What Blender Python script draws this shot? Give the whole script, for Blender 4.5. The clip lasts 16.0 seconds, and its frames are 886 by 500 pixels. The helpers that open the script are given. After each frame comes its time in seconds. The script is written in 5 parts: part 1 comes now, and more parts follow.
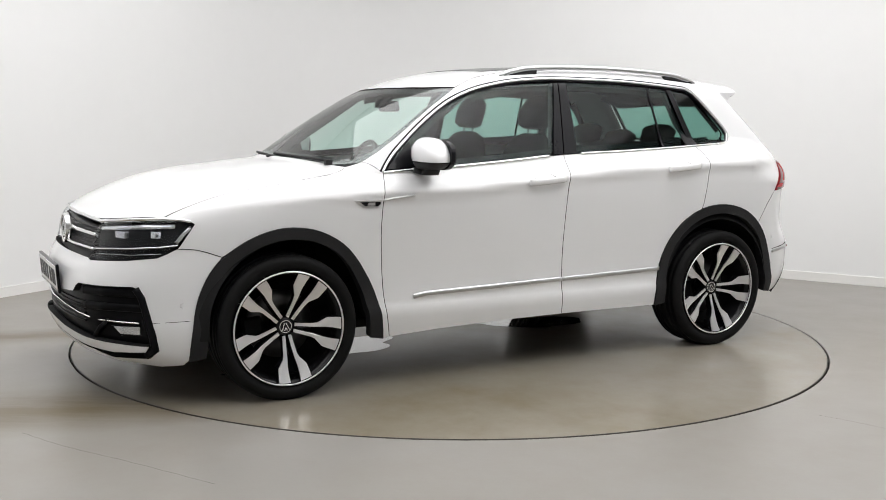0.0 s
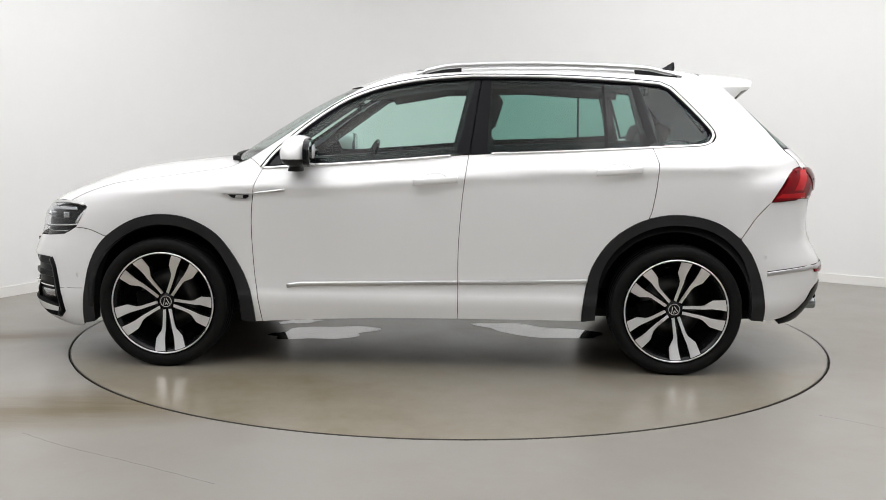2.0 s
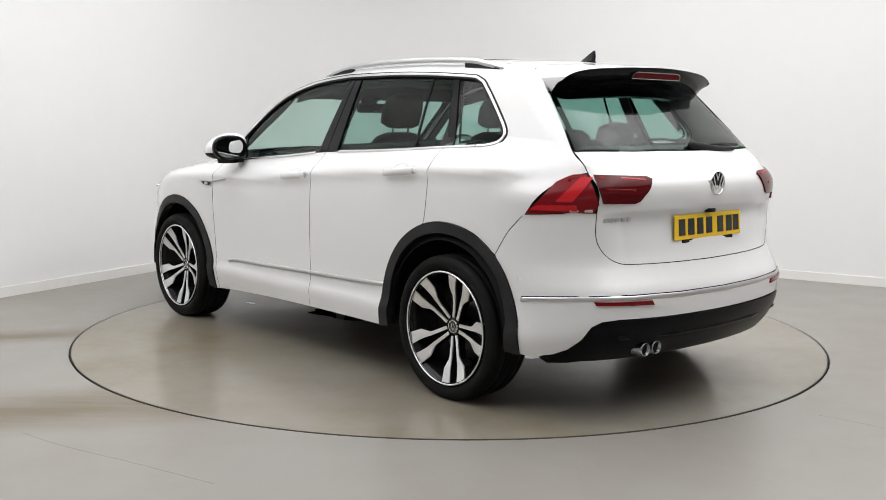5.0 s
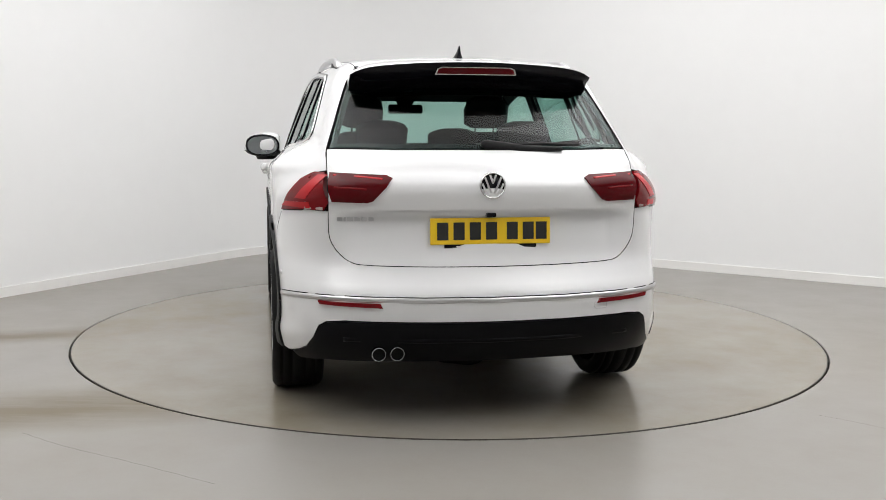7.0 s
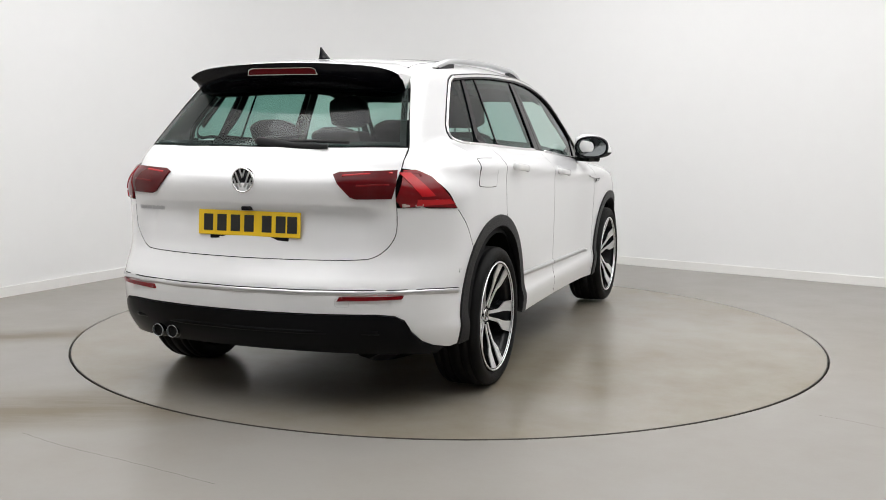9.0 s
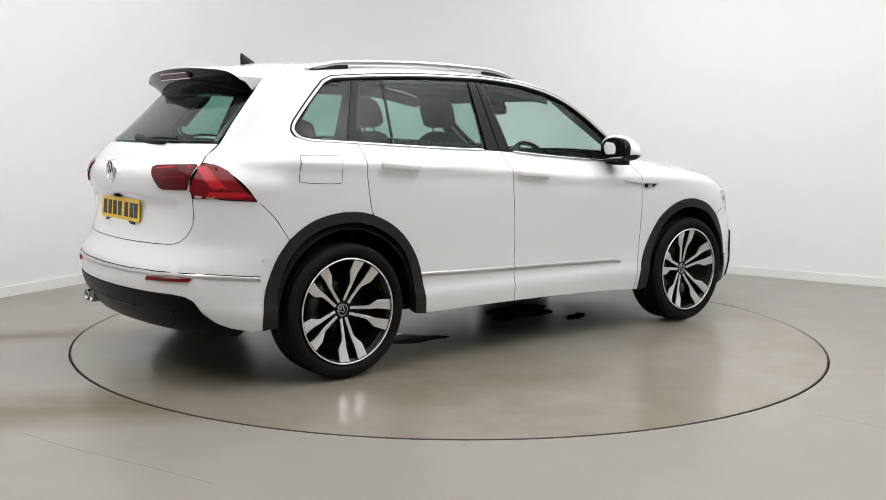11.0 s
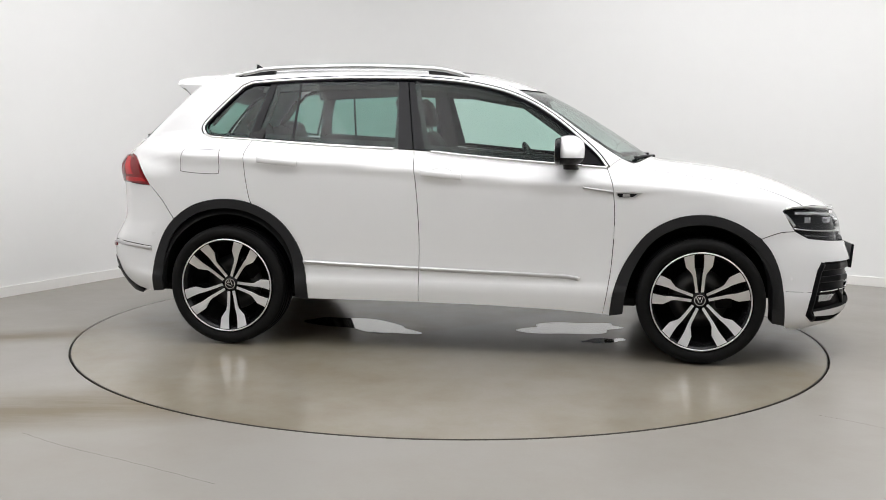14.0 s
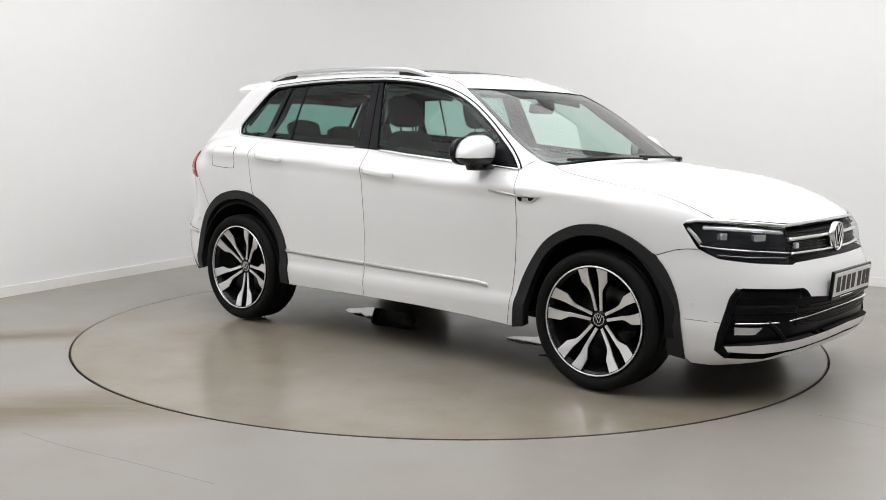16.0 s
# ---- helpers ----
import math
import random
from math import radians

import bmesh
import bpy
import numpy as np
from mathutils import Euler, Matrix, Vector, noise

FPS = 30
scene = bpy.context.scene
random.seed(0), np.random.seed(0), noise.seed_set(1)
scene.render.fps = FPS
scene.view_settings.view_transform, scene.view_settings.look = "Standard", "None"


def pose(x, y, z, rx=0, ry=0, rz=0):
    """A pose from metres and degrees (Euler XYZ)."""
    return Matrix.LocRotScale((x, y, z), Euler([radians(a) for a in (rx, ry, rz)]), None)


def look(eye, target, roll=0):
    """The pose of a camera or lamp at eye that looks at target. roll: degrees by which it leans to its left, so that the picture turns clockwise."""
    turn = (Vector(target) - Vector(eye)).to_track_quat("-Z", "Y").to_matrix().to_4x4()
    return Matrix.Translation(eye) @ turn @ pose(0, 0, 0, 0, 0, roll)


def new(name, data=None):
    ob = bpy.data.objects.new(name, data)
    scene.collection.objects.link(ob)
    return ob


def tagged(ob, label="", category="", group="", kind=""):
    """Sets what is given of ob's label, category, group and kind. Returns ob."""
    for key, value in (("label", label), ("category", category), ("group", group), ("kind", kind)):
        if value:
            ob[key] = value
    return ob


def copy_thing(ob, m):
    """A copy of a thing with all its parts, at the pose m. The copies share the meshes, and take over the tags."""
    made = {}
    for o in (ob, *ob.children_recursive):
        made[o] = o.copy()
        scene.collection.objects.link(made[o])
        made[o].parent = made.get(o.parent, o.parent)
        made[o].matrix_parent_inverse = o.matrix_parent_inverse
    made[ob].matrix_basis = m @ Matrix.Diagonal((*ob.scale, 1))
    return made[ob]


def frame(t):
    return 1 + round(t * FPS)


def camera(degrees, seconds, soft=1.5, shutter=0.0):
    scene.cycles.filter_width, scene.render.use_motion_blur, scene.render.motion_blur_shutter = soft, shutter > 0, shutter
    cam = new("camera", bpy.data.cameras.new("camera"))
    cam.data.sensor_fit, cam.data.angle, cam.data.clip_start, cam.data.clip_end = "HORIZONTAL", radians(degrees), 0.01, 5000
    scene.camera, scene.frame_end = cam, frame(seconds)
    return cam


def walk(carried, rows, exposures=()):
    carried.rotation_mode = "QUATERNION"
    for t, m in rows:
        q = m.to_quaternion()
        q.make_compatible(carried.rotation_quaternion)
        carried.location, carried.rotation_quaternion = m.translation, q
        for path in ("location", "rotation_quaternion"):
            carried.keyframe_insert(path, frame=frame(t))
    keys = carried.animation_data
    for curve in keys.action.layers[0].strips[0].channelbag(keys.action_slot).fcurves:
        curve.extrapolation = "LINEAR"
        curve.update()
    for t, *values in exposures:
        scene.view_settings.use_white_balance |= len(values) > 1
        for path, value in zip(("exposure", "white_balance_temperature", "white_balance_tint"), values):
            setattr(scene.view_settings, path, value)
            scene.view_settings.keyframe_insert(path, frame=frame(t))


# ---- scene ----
# A white car turns on a round turntable in a white room; the camera stands still.
cam = camera(47.7, 16.0, soft=0.9)
EYE = pose(0.0, -6.233, 1.280, 90 - 7.10, -0.596, 0.449)
walk(cam, [(0.0, EYE), (16.0, EYE)], exposures=[(0.0, 0.0), (16.0, 0.0)])

TURN_START, TURN_RATE = 119.61, -15.56      # degrees, degrees a second
CAR_X, CAR_Y, CAR_ROLL = -0.200, 0.135, -0.34
DISC_R = 2.243

# ---- world and light ----
world = bpy.data.worlds.new("world")
scene.world = world
world.use_nodes = True
world.node_tree.nodes["Background"].inputs[0].default_value = (0.9, 0.95, 1.0, 1)
world.node_tree.nodes["Background"].inputs[1].default_value = 0.02


def area_lamp(name, eye, target, w, h, watts, colour):
    data = bpy.data.lights.new(name, "AREA")
    data.shape, data.size, data.size_y, data.energy, data.color = "RECTANGLE", w, h, watts, colour
    ob = new(name, data)
    ob.matrix_world = look(eye, target)
    return ob


CEIL = 3.9
# broad panels under the ceiling, and unseen fill lamps added to wash the ceiling
LIGHTS = [(-3.2, -3.4, 2.2, 5.2, 70), (4.0, -2.0, 3.2, 7.0, 90), (0.1, 0.8, 4.4, 3.6, 84)]
for lx, ly, lw, lh, watts in LIGHTS:
    area_lamp("ceiling_lamp", (lx, ly, CEIL - 0.05), (lx, ly + 0.0001, 0), lw, lh, watts, (1.0, 0.995, 1.0))
for lx, ly, lw, lh, watts in [(-1.6, -2.2, 1.6, 5.0, 138), (2.2, -2.2, 1.6, 5.0, 172)]:
    area_lamp("indirect_lamp", (lx, ly, CEIL - 0.9), (lx, ly + 0.0001, CEIL), lw, lh, watts, (1.0, 0.995, 1.0))


# ---- materials ----
def material(name, base, rough=0.5, metal=0.0, coat=0.0, noise_scale=0.0, var=0.0, bump=0.0, bump_scale=200.0, spec=0.5, rough_var=0.0):
    m = bpy.data.materials.new(name)
    m.use_nodes = True
    nt = m.node_tree
    b = nt.nodes["Principled BSDF"]
    b.inputs["Base Color"].default_value = (*base, 1)
    b.inputs["Roughness"].default_value = rough
    b.inputs["Metallic"].default_value = metal
    b.inputs["Coat Weight"].default_value = coat
    b.inputs["Coat Roughness"].default_value = 0.04
    b.inputs["Specular IOR Level"].default_value = spec
    if not (var or bump or rough_var):
        return m
    tc = nt.nodes.new("ShaderNodeTexCoord")
    if var or rough_var:
        n1, n2 = nt.nodes.new("ShaderNodeTexNoise"), nt.nodes.new("ShaderNodeTexNoise")
        n1.inputs["Scale"].default_value, n2.inputs["Scale"].default_value = noise_scale, noise_scale * 9
        n1.inputs["Detail"].default_value = n2.inputs["Detail"].default_value = 5
        add = nt.nodes.new("ShaderNodeMath")
        add.operation = "MULTIPLY_ADD"
        add.inputs[1].default_value = 0.5
        for n in (n1, n2):
            nt.links.new(tc.outputs["Object"], n.inputs["Vector"])
        half = nt.nodes.new("ShaderNodeMath")
        half.operation = "MULTIPLY"
        half.inputs[1].default_value = 0.5
        nt.links.new(n2.outputs["Fac"], half.inputs[0])
        nt.links.new(n1.outputs["Fac"], add.inputs[0])
        nt.links.new(half.outputs[0], add.inputs[2])
        mix = nt.nodes.new("ShaderNodeMix")
        mix.data_type = "RGBA"
        mix.inputs["A"].default_value = (*[c * (1 - var) for c in base], 1)
        mix.inputs["B"].default_value = (*[min(1, c * (1 + var)) for c in base], 1)
        nt.links.new(add.outputs[0], mix.inputs["Factor"])
        nt.links.new(mix.outputs["Result"], b.inputs["Base Color"])
        if rough_var:
            mr = nt.nodes.new("ShaderNodeMapRange")
            mr.inputs["To Min"].default_value, mr.inputs["To Max"].default_value = rough - rough_var, rough + rough_var
            mr.inputs["From Min"].default_value, mr.inputs["From Max"].default_value = 0.3, 0.7
            nt.links.new(add.outputs[0], mr.inputs["Value"])
            nt.links.new(mr.outputs["Result"], b.inputs["Roughness"])
    if bump:
        n3, bp = nt.nodes.new("ShaderNodeTexNoise"), nt.nodes.new("ShaderNodeBump")
        n3.inputs["Scale"].default_value, n3.inputs["Detail"].default_value = bump_scale, 4
        bp.inputs["Strength"].default_value, bp.inputs["Distance"].default_value = bump, 0.002
        nt.links.new(tc.outputs["Object"], n3.inputs["Vector"])
        nt.links.new(n3.outputs["Fac"], bp.inputs["Height"])
        nt.links.new(bp.outputs["Normal"], b.inputs["Normal"])
    return m


WALL = material("wall_paint", (0.825, 0.825, 0.82), 0.75, noise_scale=0.9, var=0.025, bump=0.04, bump_scale=60)
SKIRT = material("skirting_paint", (0.82, 0.81, 0.79), 0.5, noise_scale=3, var=0.03)
CEILM = material("ceiling_paint", (0.8, 0.8, 0.8), 0.8, noise_scale=1, var=0.02)


def ground_paint(name, base, stain, rough, bands, amount):
    """Worn floor paint: mottling at two scales, faint scuffs, brown tyre-track bands (v, half width) on the -u side."""
    m = bpy.data.materials.new(name)
    m.use_nodes = True
    nt = m.node_tree
    b = nt.nodes["Principled BSDF"]

    def node(kind, **kw):
        n = nt.nodes.new("ShaderNode" + kind)
        for k, v in kw.items():
            n.inputs[k].default_value = v
        return n

    def calc(op, x, y, clamp=False):
        n = nt.nodes.new("ShaderNodeMath")
        n.operation, n.use_clamp = op, clamp
        for i, v in enumerate((x, y)):
            if isinstance(v, (int, float)):
                n.inputs[i].default_value = v
            elif v is not None:
                nt.links.new(v, n.inputs[i])
        return n.outputs[0]

    tc = nt.nodes.new("ShaderNodeTexCoord").outputs["Object"]
    big, mid, fine = node("TexNoise", Scale=0.55, Detail=6), node("TexNoise", Scale=3.2, Detail=8, Roughness=0.65), node("TexNoise", Scale=60, Detail=3)
    scuff = node("TexNoise", Scale=2.0, Detail=8, Roughness=0.75)
    mp = node("Mapping", Rotation=(0, 0, radians(-19)), Scale=(1, 1, 1))
    st = node("Mapping", Rotation=(0, 0, radians(-19)), Scale=(0.6, 5, 1))
    nt.links.new(tc, mp.inputs["Vector"])
    nt.links.new(tc, st.inputs["Vector"])
    for n in (big, mid, fine):
        nt.links.new(tc, n.inputs["Vector"])
    nt.links.new(st.outputs[0], scuff.inputs["Vector"])
    sep = nt.nodes.new("ShaderNodeSeparateXYZ")
    nt.links.new(mp.outputs[0], sep.inputs[0])
    mask = calc("MULTIPLY", calc("SUBTRACT", calc("ADD", calc("MULTIPLY", mid.outputs["Fac"], 0.3), calc("MULTIPLY", big.outputs["Fac"], 0.7)), 0.40, True), amount)
    for v0, w in bands:
        d = calc("ABSOLUTE", calc("SUBTRACT", sep.outputs["Y"], v0), None)
        edge = calc("SUBTRACT", 1.0, calc("DIVIDE", d, w), True)
        side = calc("LESS_THAN", sep.outputs["X"], -0.4)
        k = calc("MULTIPLY", calc("MULTIPLY", edge, side), calc("MULTIPLY", scuff.outputs["Fac"], 1.8))
        mask = calc("ADD", mask, k, True)
    mixn = calc("ADD", calc("MULTIPLY", big.outputs["Fac"], 0.55), calc("ADD", calc("MULTIPLY", mid.outputs["Fac"], 0.3), calc("MULTIPLY", fine.outputs["Fac"], 0.15)))
    tone = nt.nodes.new("ShaderNodeMix")
    tone.data_type = "RGBA"
    tone.inputs["A"].default_value = (*[c * 0.80 for c in base], 1)
    tone.inputs["B"].default_value = (*[c * 1.20 for c in base], 1)
    nt.links.new(mixn, tone.inputs["Factor"])
    soil = nt.nodes.new("ShaderNodeMix")
    soil.data_type = "RGBA"
    soil.inputs["B"].default_value = (*stain, 1)
    nt.links.new(tone.outputs["Result"], soil.inputs["A"])
    nt.links.new(mask, soil.inputs["Factor"])
    nt.links.new(soil.outputs["Result"], b.inputs["Base Color"])
    nt.links.new(calc("ADD", calc("MULTIPLY", mid.outputs["Fac"], 0.12), rough - 0.06), b.inputs["Roughness"])
    return m


FLOOR = ground_paint("floor_paint", (0.272, 0.259, 0.237), (0.135, 0.105, 0.060), 0.33, [(0.48, 0.24), (-1.2, 0.42)], 1.3)
DISC = ground_paint("disc_paint", (0.272, 0.252, 0.218), (0.150, 0.120, 0.066), 0.23, [], 3.0)
WATER = material("wet_patch", (0.10, 0.095, 0.085), 0.03, coat=1.0, noise_scale=6, var=0.2)
STEELE = material("worn_steel_edge", (0.04, 0.034, 0.027), 0.5, 0.6, noise_scale=8, var=0.5)
GAP = material("gap_dark", (0.015, 0.014, 0.012), 0.7, noise_scale=20, var=0.3)


# ---- mesh helpers ----
def mesh_ob(name, verts, faces, mat, smooth=False):
    me = bpy.data.meshes.new(name)
    me.from_pydata([tuple(map(float, v)) for v in verts], [], [tuple(map(int, f)) for f in faces])
    me.materials.append(mat)
    me.validate()
    if smooth:
        me.shade_smooth()
    return new(name, me)


def part(name, bm, mat, parent, label="", smooth=False):
    me = bpy.data.meshes.new(name)
    bm.to_mesh(me)
    bm.free()
    me.materials.append(mat)
    if smooth:
        me.shade_smooth()
    ob = new(name, me)
    ob.parent = parent
    return tagged(ob, label)


def box(bm, x0, x1, y0, y1, z0, z1, bevel=0.0):
    g = bmesh.ops.create_cube(bm, size=1.0)["verts"]
    for v in g:
        v.co = Vector(((x0 + x1) / 2 + v.co.x * (x1 - x0), (y0 + y1) / 2 + v.co.y * (y1 - y0), (z0 + z1) / 2 + v.co.z * (z1 - z0)))
    if bevel:
        es = list({e for v in g for e in v.link_edges})
        bmesh.ops.bevel(bm, geom=es, offset=bevel, segments=2, profile=0.5, affect="EDGES")
    return bm


# ---- room ----
def room_outline():
    """Plan of the inner wall faces, with a wide rounded corner behind the turntable."""
    left, corner, right = Vector((-7.82, -7.9)), Vector((-1.23, 4.90)), Vector((9.0, -1.46))
    d0, d1 = (left - corner).normalized(), (right - corner).normalized()
    a, b = corner + d0 * 2.1, corner + d1 * 2.1
    pts = [left]
    for i in range(97):
        t = i / 96
        pts.append(a * (1 - t) ** 2 + corner * 2 * t * (1 - t) + b * t * t)
    return pts + [right, Vector((9.0, -9.5)), Vector((-7.82, -9.5))]


def ring_prism(name, pts, z0, z1, inner, outer, mat):
    """A closed wall that follows pts, with thickness."""
    n, vs, fs = len(pts), [], []
    for i, p in enumerate(pts):
        q, r = pts[i - 1], pts[(i + 1) % n]
        t0, t1 = (p - q).normalized(), (r - p).normalized()
        nrm = Vector((-(t0.y + t1.y), t0.x + t1.x)).normalized()
        nrm /= max(0.4, nrm.dot(Vector((-t1.y, t1.x))))
        for off, z in ((inner, z0), (inner, z1), (outer, z1), (outer, z0)):
            vs.append((p.x + nrm.x * off, p.y + nrm.y * off, z))
    for i in range(n):
        j = (i + 1) % n
        for k in range(4):
            fs.append((i * 4 + k, i * 4 + (k + 1) % 4, j * 4 + (k + 1) % 4, j * 4 + k))
    return mesh_ob(name, vs, fs, mat)


OUT = room_outline()
tagged(ring_prism("wall", OUT, 0.0, CEIL, 0.0, 0.15, WALL), "plain white painted studio wall with rounded corner", "wall", kind="structure")
tagged(ring_prism("baseboard", OUT, 0.0, 0.075, -0.014, -0.0005, SKIRT), "low white painted baseboard along the wall", "baseboard", kind="structure")
ceil = box(bmesh.new(), -8.1, 9.2, -9.7, 5.2, CEIL, CEIL + 0.1)
tagged(part("ceiling", ceil, CEILM, None), "white painted ceiling", "ceiling", kind="structure")


def floor_sheet():
    """Floor with a round hole, meeting the walls outside."""
    vs, fs, n = [], [], 192
    for i in range(n):
        a = 2 * math.pi * i / n
        c, s = math.cos(a), math.sin(a)
        k = 11.0 / max(abs(c), abs(s))
        vs += [((DISC_R + 0.012) * c, (DISC_R + 0.012) * s, -0.03), ((DISC_R + 0.012) * c, (DISC_R + 0.012) * s, -0.003), ((DISC_R + 0.016) * c, (DISC_R + 0.016) * s, 0), (k * c, k * s, 0)]
    for i in range(n):
        j = (i + 1) % n
        for k in range(3):
            fs.append((i * 4 + k, i * 4 + k + 1, j * 4 + k + 1, j * 4 + k))
    return mesh_ob("floor", vs, fs, FLOOR)


tagged(floor_sheet(), "grey painted concrete floor, worn and slightly glossy", "floor", kind="structure")
pit = bmesh.new()
bmesh.ops.create_circle(pit, cap_ends=True, segments=96, radius=DISC_R + 0.05, matrix=pose(0, 0, -0.03))
tagged(part("turntable_pit", pit, GAP, None), "dark recess under the turntable edge", "recess", kind="structure")

# ---- car body surface: an implicit solid, below zero inside ----
def spline(pts):
    """A smooth curve through (x, y) points, rising in x."""
    xs, ys = np.array([p[0] for p in pts], float), np.array([p[1] for p in pts], float)
    if xs[0] > xs[-1]:
        xs, ys = xs[::-1], ys[::-1]
    d = np.diff(ys) / np.diff(xs)
    m = np.concatenate([[d[0]], (d[:-1] + d[1:]) / 2, [d[-1]]])

    def f(x):
        x = np.clip(x, xs[0], xs[-1])
        i = np.clip(np.searchsorted(xs, x) - 1, 0, len(xs) - 2)
        h = xs[i + 1] - xs[i]
        t = (x - xs[i]) / h
        return ((1 + 2 * t) * (1 - t) ** 2 * ys[i] + t * (1 - t) ** 2 * h * m[i]
                + t * t * (3 - 2 * t) * ys[i + 1] + t * t * (t - 1) * h * m[i + 1])
    return f


def smax(a, b, k):
    h = np.maximum(k - np.abs(a - b), 0) / k
    return np.maximum(a, b) + h * h * k / 4


PLAN_W = spline([(2.3, .74), (2.1, .80), (1.9, .85), (1.75, .880), (1.5, .905), (1.2, .91), (.8, .897), (.3, .90), (-.5, .903),
                 (-1.1, .91), (-1.4, .91), (-1.7, .893), (-1.9, .868), (-2.1, .83), (-2.3, .78)])
SIDE_DX = spline([(.15, -.05), (.22, -.022), (.27, -.012), (.34, -.002), (.38, .0), (.42, -.010), (.46, -.013), (.55, -.014),
                  (.65, -.011), (.8, -.006), (.9, -.004), (.955, -.004), (.982, .001), (1.0, .002), (1.02, -.007), (1.05, -.024), (1.08, -.04), (1.15, -.073), (1.3, -.15)])
# how much further the shoulder leans in below the side windows
LEAN = spline([(.99, 0), (1.02, .003), (1.05, .014), (1.08, .034), (1.11, .060), (1.15, .100), (1.3, .26)])
CHAR_Z = spline([(2.2, .86), (1.73, .91), (1.3, .955), (.56, .962), (.04, .996), (-.31, 1.026), (-.9, 1.06), (-1.9, 1.10), (-2.2, 1.11)])
TOP_Z = spline([(2.3, .68), (2.2, .77), (2.125, .835), (2.05, .875), (1.954, .918), (1.8, .981), (1.647, 1.026), (1.494, 1.052),
                (1.34, 1.07), (1.185, 1.088), (1.0, 1.105), (.8, 1.135), (.4, 1.19), (0, 1.24), (-.6, 1.28), (-1.2, 1.30), (-2.0, 1.27)])
FRONT_Y = spline([(.1, 1.9), (.17, 2.08), (.22, 2.18), (.3, 2.232), (.4, 2.245), (.55, 2.238), (.62, 2.215), (.68, 2.185), (.76, 2.17), (.82, 2.15), (.88, 2.10), (1.0, 1.95)])
REAR_Y = spline([(.2, 2.05), (.3, 2.16), (.4, 2.225), (.5, 2.243), (.58, 2.238), (.64, 2.205), (.7, 2.175), (.8, 2.168), (.9, 2.172), (1.036, 2.18), (1.09, 2.135), (1.17, 2.05), (1.3, 1.92)])
ROOF_Z = spline([(.7, 1.44), (.5, 1.50), (.35, 1.54), (.2, 1.57), (0, 1.599), (-.3, 1.622), (-.7, 1.632), (-1.1, 1.624), (-1.4, 1.605), (-1.6, 1.583), (-1.9, 1.545), (-2.2, 1.50)])
CABIN_W = spline([(1.2, .755), (.8, .788), (.3, .814), (-.3, .822), (-1.0, .808), (-1.5, .768), (-2.0, .705), (-2.3, .66)])


def body(p):
    x, y, z = np.abs(p[..., 0]), p[..., 1], p[..., 2]
    w = np.clip((z - .6) / .3, 0, 1)
    zz = z - (CHAR_Z(y) - 1.0) * w * w * (3 - 2 * w)
    aft = np.clip((1.0 - y) / .4, 0, 1) + .7 * np.clip((-1.15 - y) / .4, 0, 1)
    side = x - PLAN_W(y) - SIDE_DX(zz) + LEAN(zz) * aft
    t = np.clip((z - .95) / .17, 0, 1)
    side = side + .13 * np.clip((-1.6 - y) / .4, 0, 1) * t * t * (3 - 2 * t)
    front = y - (FRONT_Y(z) - .2 * x ** 2 - .45 * x ** 6)
    dip = np.clip((.918 - z) / .012, 0, 1) * np.clip((z - .70) / .2, 0, 1) * np.clip((.67 - x) / .12, 0, 1)
    rear = -y - (REAR_Y(z) - .2 * x ** 2 - .35 * x ** 6 - .04 * dip)
    top = (z - (TOP_Z(y) - .075 * (x / .8) ** 3)) * .95
    lower = smax(smax(side, front, .30), rear, .16)
    lower = smax(lower, top, .07)
    dz = z - 1.10
    cside = (x - (CABIN_W(y) - .36 * dz - .08 * dz * np.abs(dz))) * .93
    screen = (y - (1.09 - 1.42 * dz - .55 * dz * dz - .35 * x ** 2)) * .55
    roof = z - (ROOF_Z(y) - .10 * x ** 2)
    hatch = (-y - (2.05 - 1.12 * (np.maximum(z, 1.12) - 1.17) - .2 * x ** 2 - .35 * x ** 6)) * .66
    cabin = smax(smax(cside, screen, .035), hatch, .05)
    cabin = np.maximum(smax(cabin, roof, .09), 1.02 - z)
    return -smax(-lower, -cabin, .03)


def cast(o, d, far=2.9, n=110):
    """Where rays from o along d first meet the body. Rays that miss give their point of nearest approach."""
    o, d = np.atleast_2d(np.asarray(o, float)), np.atleast_2d(np.asarray(d, float))
    d = np.broadcast_to(d / np.linalg.norm(d, axis=1, keepdims=True), o.shape)
    s = np.linspace(0, far, n)
    v = np.stack([body(o + d * k) for k in s])
    inside = v < 0
    hit = inside.any(0)
    i = np.where(hit, inside.argmax(0), v.argmin(0))
    lo, hi = s[np.maximum(i - 1, 0)], s[i]
    for _ in range(18):
        mid = (lo + hi) / 2
        neg = body(o + d * mid[:, None]) < 0
        hi, lo = np.where(neg, mid, hi), np.where(neg, lo, mid)
    return o + d * np.where(hit, hi, s[i])[:, None]


def normals(p):
    g = np.stack([body(p + e) - body(p - e) for e in np.eye(3) * 0.004], -1)
    return g / np.maximum(np.linalg.norm(g, axis=-1, keepdims=True), 1e-9)
# ---- panel builder ----
SIDE, TOPV, REARV, FRONTV = (1, 0, 0), (0, 0, 1), (0, -1, 0), (0, 1, 0)


